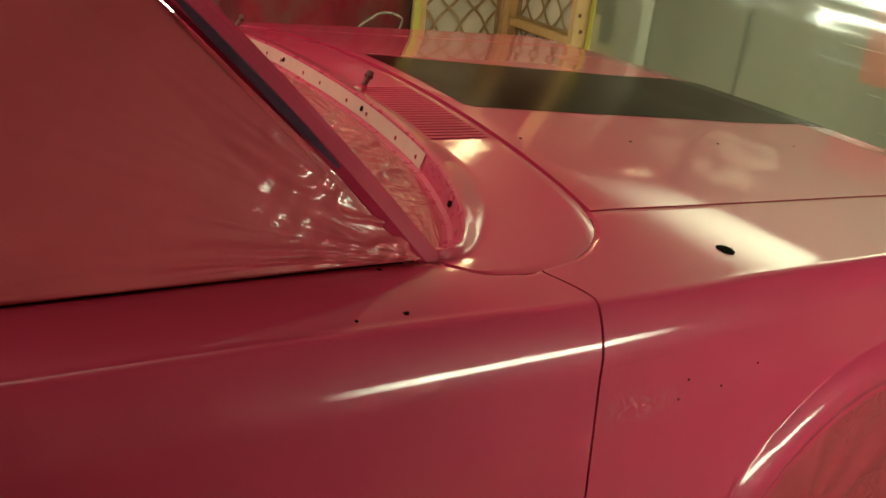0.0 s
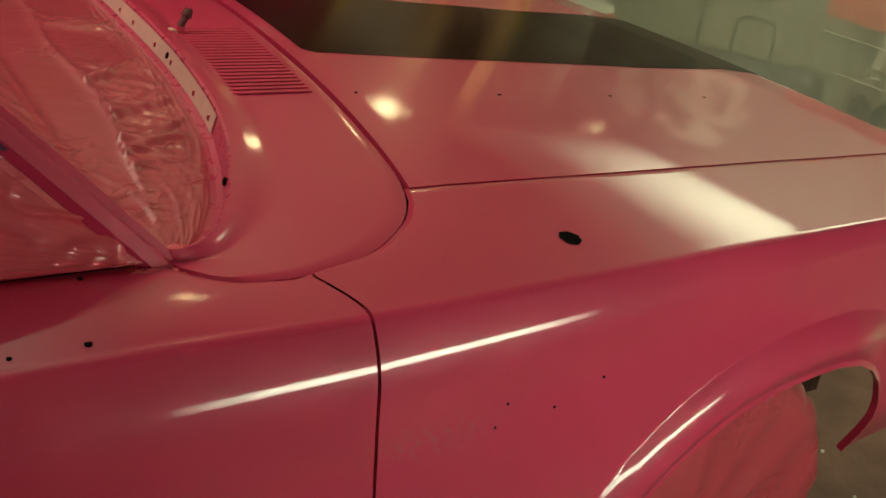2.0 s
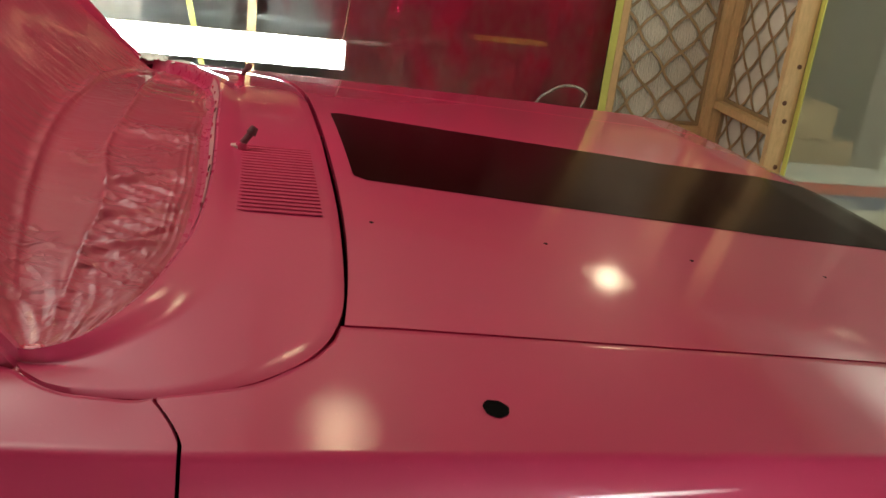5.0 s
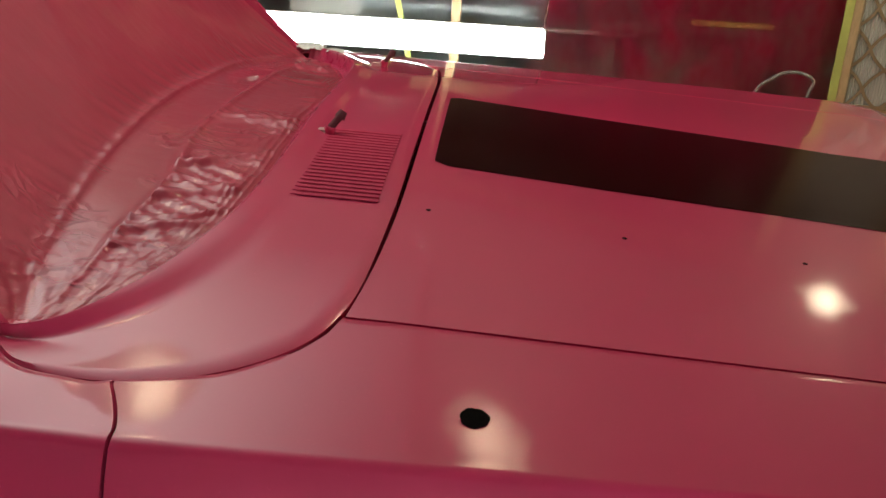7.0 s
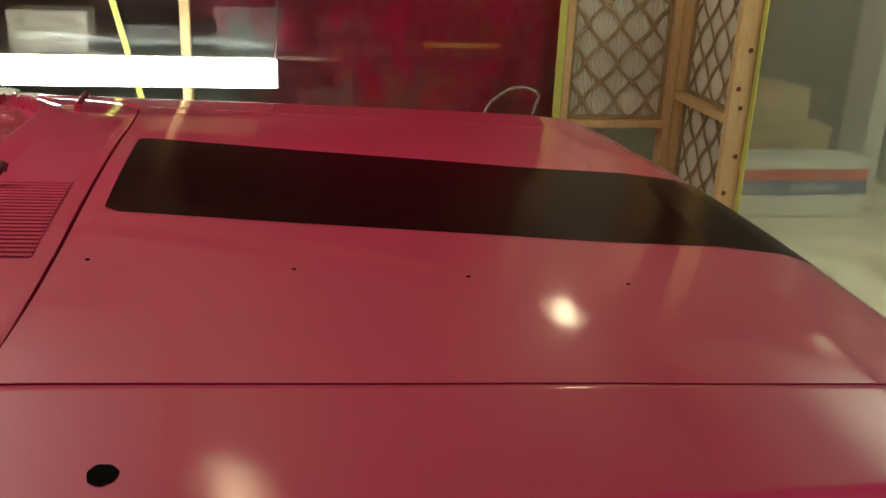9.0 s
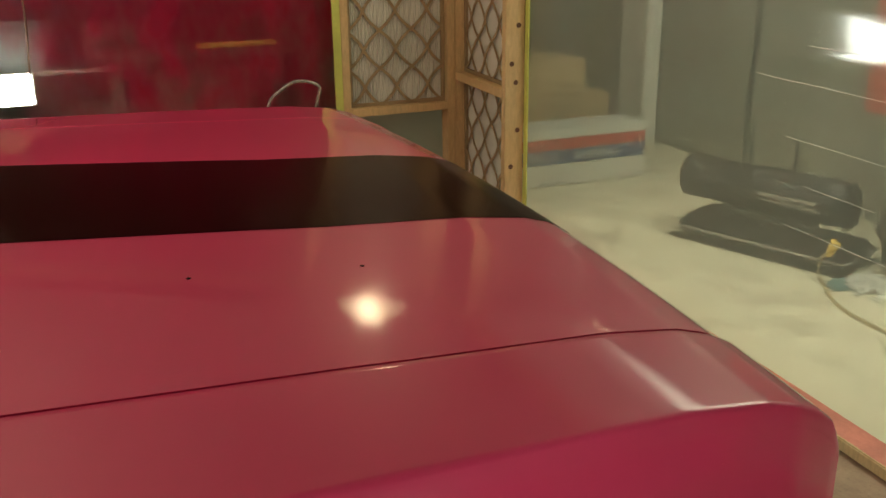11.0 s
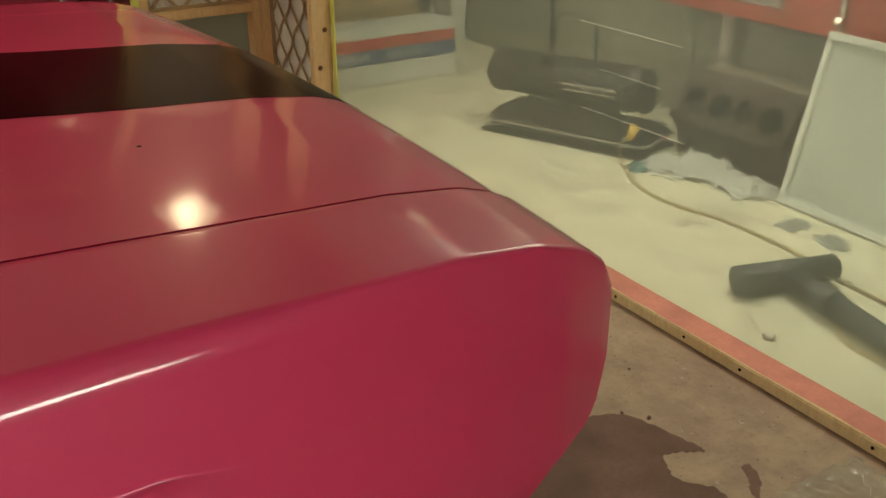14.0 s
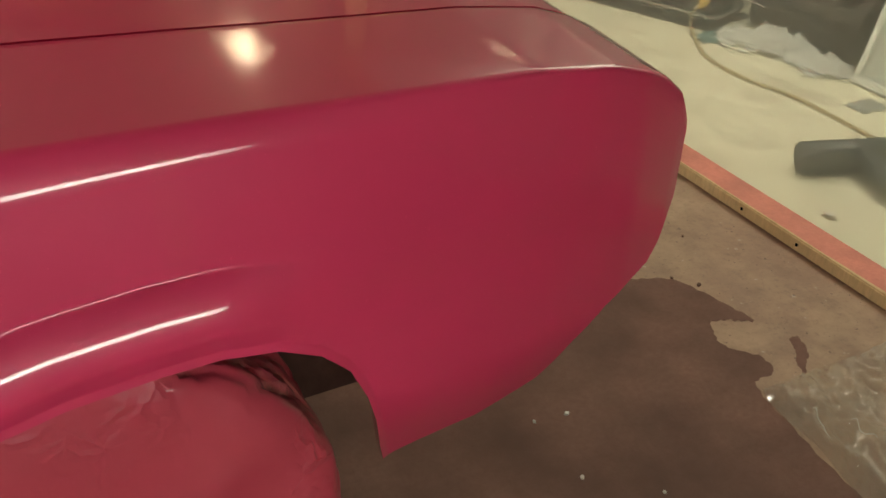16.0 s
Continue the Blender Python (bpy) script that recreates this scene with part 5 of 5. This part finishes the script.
rod((0.818, 1.072, 0.112), (0.83, 1.06, 0.155), 0.017, 0.02, bm=plug)
rod((0.812, 1.078, 0.094), (0.818, 1.072, 0.112), 0.009, 0.015, bm=plug)
part("plug", plug, M["yellow"], cable, "yellow plug", True)
part("plug_tail", tube(smooth_path([(0.828, 1.062, 0.15), (0.86, 1.05, 0.16), (0.92, 1.06, 0.12), (0.95, 1.08, 0.08)], 5), 0.005), M["steel"], cable)

vac = thing("vacuum_nozzle", pose(0, 0, 0), "grey vacuum floor nozzle and wand lying on concrete", "vacuum tool")
a, b2 = Vector((0.315, 0.058, 0.05)), Vector((0.622, -0.03, 0.05))
head = rod(a, b2, 0.043, 0.039, n=24)
part("head", head, M["grey"], vac, "grey nozzle head", True)
part("mouth", box(-0.155, 0.155, -0.012, 0.012, -0.035, 0.0, 0.004, m=Matrix.Translation((a + b2) / 2 + Vector((0.005, 0.02, -0.012))) @ pose(0, 0, 0, 0, 0, -16)), M["dark"], vac)
part("wand", rod((0.47, -0.01, 0.05), (0.30, -0.75, 0.045), 0.033, 0.028, n=20), M["grey"], vac, "grey wand", True)
part("collar", rod((0.445, -0.12, 0.049), (0.43, -0.185, 0.049), 0.039, n=20), M["grey"], vac)

cap = thing("metal_disc", pose(0.212, -0.157, 0), "small bright metal disc lying on the concrete", "disc")
part("rim", rod((0, 0, 0), (0, 0, 0.006), 0.02, 0.018), M["shine"], cap)
part("centre", rod((0, 0, 0.006), (0, 0, 0.009), 0.012), M["white"], cap)

# boxes near the booth corner
sheeting = thing("sheeting_box", pose(0.62, 2.70, 0), "long card box of plastic sheeting with red band", "box")
part("carton", box(-0.36, 0.36, -0.10, 0.12, 0.002, 0.29, 0.006), M["boxwhite"], sheeting, "pale grey carton")
part("red_band", box(-0.361, 0.361, -0.1025, -0.101, 0.19, 0.245), M["red"], sheeting)
part("blue_band", box(-0.361, 0.361, -0.1025, -0.101, 0.118, 0.186), M["boxblue"], sheeting)
lettering("PLASTIC", 0.056, M["boxwhite"], sheeting, pose(-0.22, -0.1035, 0.132, 90, 0, 0), "white printed word")
lettering("SHEETING", 0.056, M["boxwhite"], sheeting, pose(0.08, -0.1035, 0.132, 90, 0, 0), "white printed word")
cartons = (((0.42, 1.0), (3.0, 3.35), (0.0, 0.37)), ((0.40, 0.86), (3.02, 3.34), (0.37, 0.56)))
for (x0, x1), (y0, y1), (z0, z1) in cartons:
    c = thing("cardboard_box", pose((x0 + x1) / 2, (y0 + y1) / 2, z0), "plain brown cardboard box stacked by the garage wall", "box", "cardboard boxes")
    w, d, h = (x1 - x0) / 2, (y1 - y0) / 2, z1 - z0
    part("carton", box(-w, w, -d, d, 0.001, h - 0.002, 0.006), M["box"], c)
    part("tape", box(-0.025, 0.025, -d - 0.001, d + 0.001, h - 0.003, h - 0.0005), M["card"], c)

# wall cabinet with bottles
cab = thing("wall_cabinet", pose(1.47, 0.9, 0.54), "red painted steel wall cabinet with an open shelf", "cabinet")
part("back", box(-0.01, 0.005, -0.62, 0.52, 0.0, 0.9), M["red"], cab)
part("side_panel", box(-0.24, -0.012, 0.22, 0.52, 0.0, 0.9, 0.004), M["red"], cab, "red closed side bay")
part("side_panel", box(-0.24, -0.012, -0.62, -0.13, 0.0, 0.9, 0.004), M["red"], cab, "red closed side bay")
part("shelf", box(-0.24, -0.012, -0.129, 0.219, 0.0, 0.045, 0.003), M["red"], cab)
part("shelf", box(-0.24, -0.012, -0.129, 0.219, 0.42, 0.45, 0.003), M["red"], cab)
part("hasp", box(-0.252, -0.241, -0.40, -0.375, 0.02, 0.2, 0.003), M["shine"], cab, "bright hasp")
part("hasp_ring", rod((-0.256, -0.40, 0.06), (-0.256, -0.375, 0.06), 0.018, n=14), M["shine"], cab)
bottle_spec = ((0.165, 0.036, 0.23, "bottledark"), (0.09, 0.034, 0.27, "bottle"), (0.02, 0.034, 0.28, "bottle"), (-0.05, 0.032, 0.24, "bottle"), (-0.1, 0.026, 0.2, "bottledark"))
for dy, r, h, mat in bottle_spec:
    bt = thing("bottle", pose(1.47 - 0.16, 0.9 + dy, 0.586), "pale plastic bottle on the red cabinet's shelf" if mat == "bottle" else "dark bottle on the red cabinet's shelf", "bottle", "bottles in the cabinet")
    prof = [(0.0, r * 0.9), (0.008, r), (h * 0.7, r), (h * 0.8, r * 0.75), (h * 0.86, r * 0.4), (h * 0.9, r * 0.4)]
    part("body", grid_mesh([[(q * math.cos(a), q * math.sin(a), z) for a in (2 * math.pi * k / 20 for k in range(20))] for z, q in prof], closed=True), M[mat], bt, "", True)
    part("cap", rod((0, 0, h * 0.88), (0, 0, h), r * 0.45), M["bottledark"], bt)
plank = thing("bench_plank", pose(1.4, 0.82, 0), "pale worn bench board behind the engine block", "bench")
part("top", box(-0.09, 0.07, -0.75, 0.40, 0.262, 0.285, 0.004), M["white"], plank)
for y in (-0.7, -0.2, 0.34):
    part("leg", box(-0.05, 0.05, y, y + 0.04, 0.0, 0.262), M["garage"], plank)
pipe = thing("wall_pipe", pose(1.44, 1.2, 0), "pale vertical pipe on the grey wall", "pipe")
part("pipe", rod((0, 0, 0.0), (0, 0, 0.54), 0.03, n=18), M["white"], pipe, "", True)
part("clip", rod((0, 0, 0.3), (0, 0, 0.33), 0.035, n=18), M["shine"], pipe)
wire = thing("hanging_cable", pose(1.465, 2.41, 0), "black cable hanging down the grey wall", "cable")
part("cable", tube(smooth_path([(0, 0, 0.09), (-0.002, 0.004, 0.4), (0.0, -0.006, 0.9), (0.0, 0.0, 1.6), (0, 0.0, 2.43)], 6), 0.009), M["steel"], wire)

# loose crumpled film on the booth floor
crumple = thing("crumpled_film", pose(0, 0, 0), "crumpled clear plastic film lying on the booth floor", "plastic film")


def film_height(u, v):
    n1 = noise.noise(Vector((u * 7, v * 7, 4)))
    n2 = max(0.0, 1 - 2.4 * abs(noise.noise(Vector((u * 11 + v * 4, v * 6, 6)))))
    n3 = max(0.0, 1 - 3 * abs(noise.noise(Vector((u * 26, v * 15 + u * 9, 9)))))
    edge = min(1, u / 0.04, (1 - u) / 0.06, v / 0.05, (1 - v) / 0.08)
    return 0.004 + max(0, 0.016 + 0.022 * n1 + 0.014 * n2 + 0.011 * n3) * edge


def film_place(u, v):
    x, y = lerp(-0.44, -0.04, v), lerp(-0.60, -1.5, u)
    x += 0.04 * noise.noise(Vector((u * 5, v * 3, 1))) - 0.12 * u * (1 - v)
    return x, y, film_height(u, v)


sheet = part("sheet", grid_mesh([[film_place(i / 150, j / 100) for j in range(101)] for i in range(150, -1, -1)]), M["floorfilm"], crumple, "", True)
sheet.visible_shadow = False
# pale ridges on the crumpled film, painting the glints of sharp fold lines
rnd = random.Random(71)
for k in range(9):
    u, v, a = rnd.uniform(0.03, 0.45), rnd.uniform(0.08, 0.9), rnd.uniform(-0.5, 0.9)
    n = rnd.randint(7, 14)
    run = []
    for q in range(n):
        x, y, z = film_place(min(0.97, u + 0.011 * q * math.cos(a)), min(0.97, max(0.03, v + 0.02 * q * math.sin(a) + 0.03 * noise.noise(Vector((q * 0.45, k * 3.7, 2))))))
        run.append((x, y, z + 0.0004))
    part("fold_glint", tube(run, rnd.uniform(0.0004, 0.0008), 5), M["crease"], crumple, "pale ridge painted as a glint along a film fold")

# small chips on the slab
CHIPS = ((-0.823, -0.492, 0.006), (-0.89, -0.64, 0.005), (-0.89, -0.485, 0.004), (-0.783, -0.73, 0.004), (-0.309, -0.262, 0.009), (-0.206, -0.079, 0.005), (-0.35, -0.213, 0.004))
for k, (x, y, s) in enumerate(CHIPS):
    rnd = random.Random(40 + k)
    bm = bmesh.new()
    ring = [(s * (1 + rnd.uniform(-0.4, 0.4)) * math.cos(a), 0.7 * s * (1 + rnd.uniform(-0.4, 0.4)) * math.sin(a)) for a in (2 * math.pi * q / 7 for q in range(7))]
    lo = [bm.verts.new((a, b, 0.0004)) for a, b in ring]
    hi = [bm.verts.new((a * 0.8, b * 0.8, 0.004)) for a, b in ring]
    bm.faces.new(hi)
    for q in range(7):
        bm.faces.new((lo[q], lo[(q + 1) % 7], hi[(q + 1) % 7], hi[q]))
    chip = mesh_ob("paint_chip", bm, M["filter"] if k < 4 else M["brown"])
    chip.matrix_world = pose(x, y, 0.0008, 0, 0, 50 * k)
    tagged(chip, "small white paint chip on the concrete" if k < 4 else "small dark wood splinter on the concrete", "chip", "chips on the floor")

# ---------------------------------------------------------------- beyond the left sheet
shelf = thing("shelving_unit", pose(-2.6, 3.75, 0), "dim steel shelving loaded with boxes behind the sheet", "shelf")
for x in (-1.0, 1.55):
    for y in (-0.2, 0.2):
        part("upright", box(x, x + 0.035, y, y + 0.035, 0, 1.9), M["steel"], shelf)
for z in (0.1, 0.6, 1.1, 1.6):
    part("shelf_board", box(-1.0, 1.58, -0.21, 0.24, z - 0.02, z, 0.002), M["label"], shelf, "grey shelf board")
unit = thing("drawer_unit", pose(-2.99, 3.58, 0.601), "cream two-row drawer unit with dark pulls", "drawer unit")
part("case", box(-0.19, 0.19, 0.0, 0.24, 0.0, 0.2, 0.004), M["white"], unit)
for z in (0.008, 0.104):
    d = part("drawer", box(-0.182, 0.182, -0.008, 0.0, z, z + 0.088, 0.002), M["white"], unit)
    for x in (-0.12, 0.12):
        part("pull", box(x - 0.018, x + 0.018, -0.016, -0.008, z + 0.04, z + 0.05, 0.002), M["steel"], d)
shelf_boxes = ((-3.42, 0.601, 0.26, 0.16, "grey"), (-2.5, 0.601, 0.3, 0.12, "steel"), (-2.0, 0.601, 0.34, 0.22, "bottledark"), (-1.45, 0.601, 0.4, 0.18, "garage"), (-3.0, 1.101, 0.5, 0.3, "garage"), (-2.2, 1.101, 0.6, 0.25, "box"), (-1.5, 0.101, 0.5, 0.3, "garage"), (-2.4, 0.101, 0.7, 0.3, "steel"))
for x, z, w, h, mat in shelf_boxes:
    c = thing("storage_box", pose(x, 3.62, z), "dark storage box on the steel shelf", "box", "boxes on the shelving")
    part("bin", box(-w / 2, w / 2, 0, 0.28, 0, h, 0.012), M[mat], c)
    part("lid", box(-w / 2 - 0.006, w / 2 + 0.006, -0.006, 0.286, h, h + 0.016, 0.004), M[mat], c)
# slatted stand by the end of the shop light
stand = thing("light_stand", pose(-3.15, 2.6, 0), "pale folding stand with crossed flat legs beside the shop light", "stand")
for x0, x1, z1, y, bolt in ((-0.28, 0.16, 1.38, -0.012, 0.84), (0.24, -0.05, 1.06, 0.012, 0.9)):
    a, b = Vector((x0, y, 0.0)), Vector((x1, y, z1))
    w = 0.022
    leg = part("leg", grid_mesh([[(a.x - w, y - 0.009, 0.0), (a.x + w, y - 0.009, 0.0), (a.x + w, y + 0.009, 0.0), (a.x - w, y + 0.009, 0.0)],
                                 [(b.x - w, y - 0.009, z1), (b.x + w, y - 0.009, z1), (b.x + w, y + 0.009, z1), (b.x - w, y + 0.009, z1)]], closed=True), M["white"], stand, "flat pale leg")
    x = lerp(x0, x1, bolt / z1)
    part("bolt", rod((x, y - 0.014, bolt), (x, y - 0.008, bolt), 0.006, n=10), M["steel"], leg)
strip = mesh_ob("tape_streamer", box(-0.013, 0.013, -0.001, 0.001, 0.0, 0.62, m=pose(0, 0, 0, 0, -13, 0)), M["lime"])
strip.matrix_world = pose(-2.44, 2.83, 0.45)
tagged(strip, "loose strip of lime masking tape on the sheet", "tape")
hose = mesh_ob("air_hose", tube(smooth_path([(-0.95, 2.80, 0.03), (-0.92, 2.78, 0.45), (-0.84, 2.75, 0.57), (-0.76, 2.73, 0.60), (-0.68, 2.73, 0.57), (-0.69, 2.74, 0.50), (-0.73, 2.76, 0.3), (-0.72, 2.75, 0.02)], 8), 0.007), M["label"], True)
tagged(hose, "pale air hose looped beside the booth stud", "hose")
rail = thing("yellow_level", pose(-0.97, 3.15, 0), "yellow bar tool on a dark bench behind the sheet", "tool")
part("bar", box(-0.19, 0.19, -0.02, 0.02, 0.715, 0.74, 0.003), M["yellow"], rail)
bench = thing("dark_bench", pose(-0.9, 3.4, 0), "dark cluttered workbench behind the sheet", "bench")
part("top", box(-0.7, 0.35, -0.3, 0.3, 0.675, 0.714, 0.006), M["garage"], bench)
for x in (-0.66, 0.26):
    for y in (-0.26, 0.2):
        part("leg", box(x, x + 0.06, y, y + 0.06, 0, 0.675), M["garage"], bench)
part("cupboard", box(-0.45, 0.0, -0.2, 0.28, 0.02, 0.66, 0.006), M["garage"], bench)
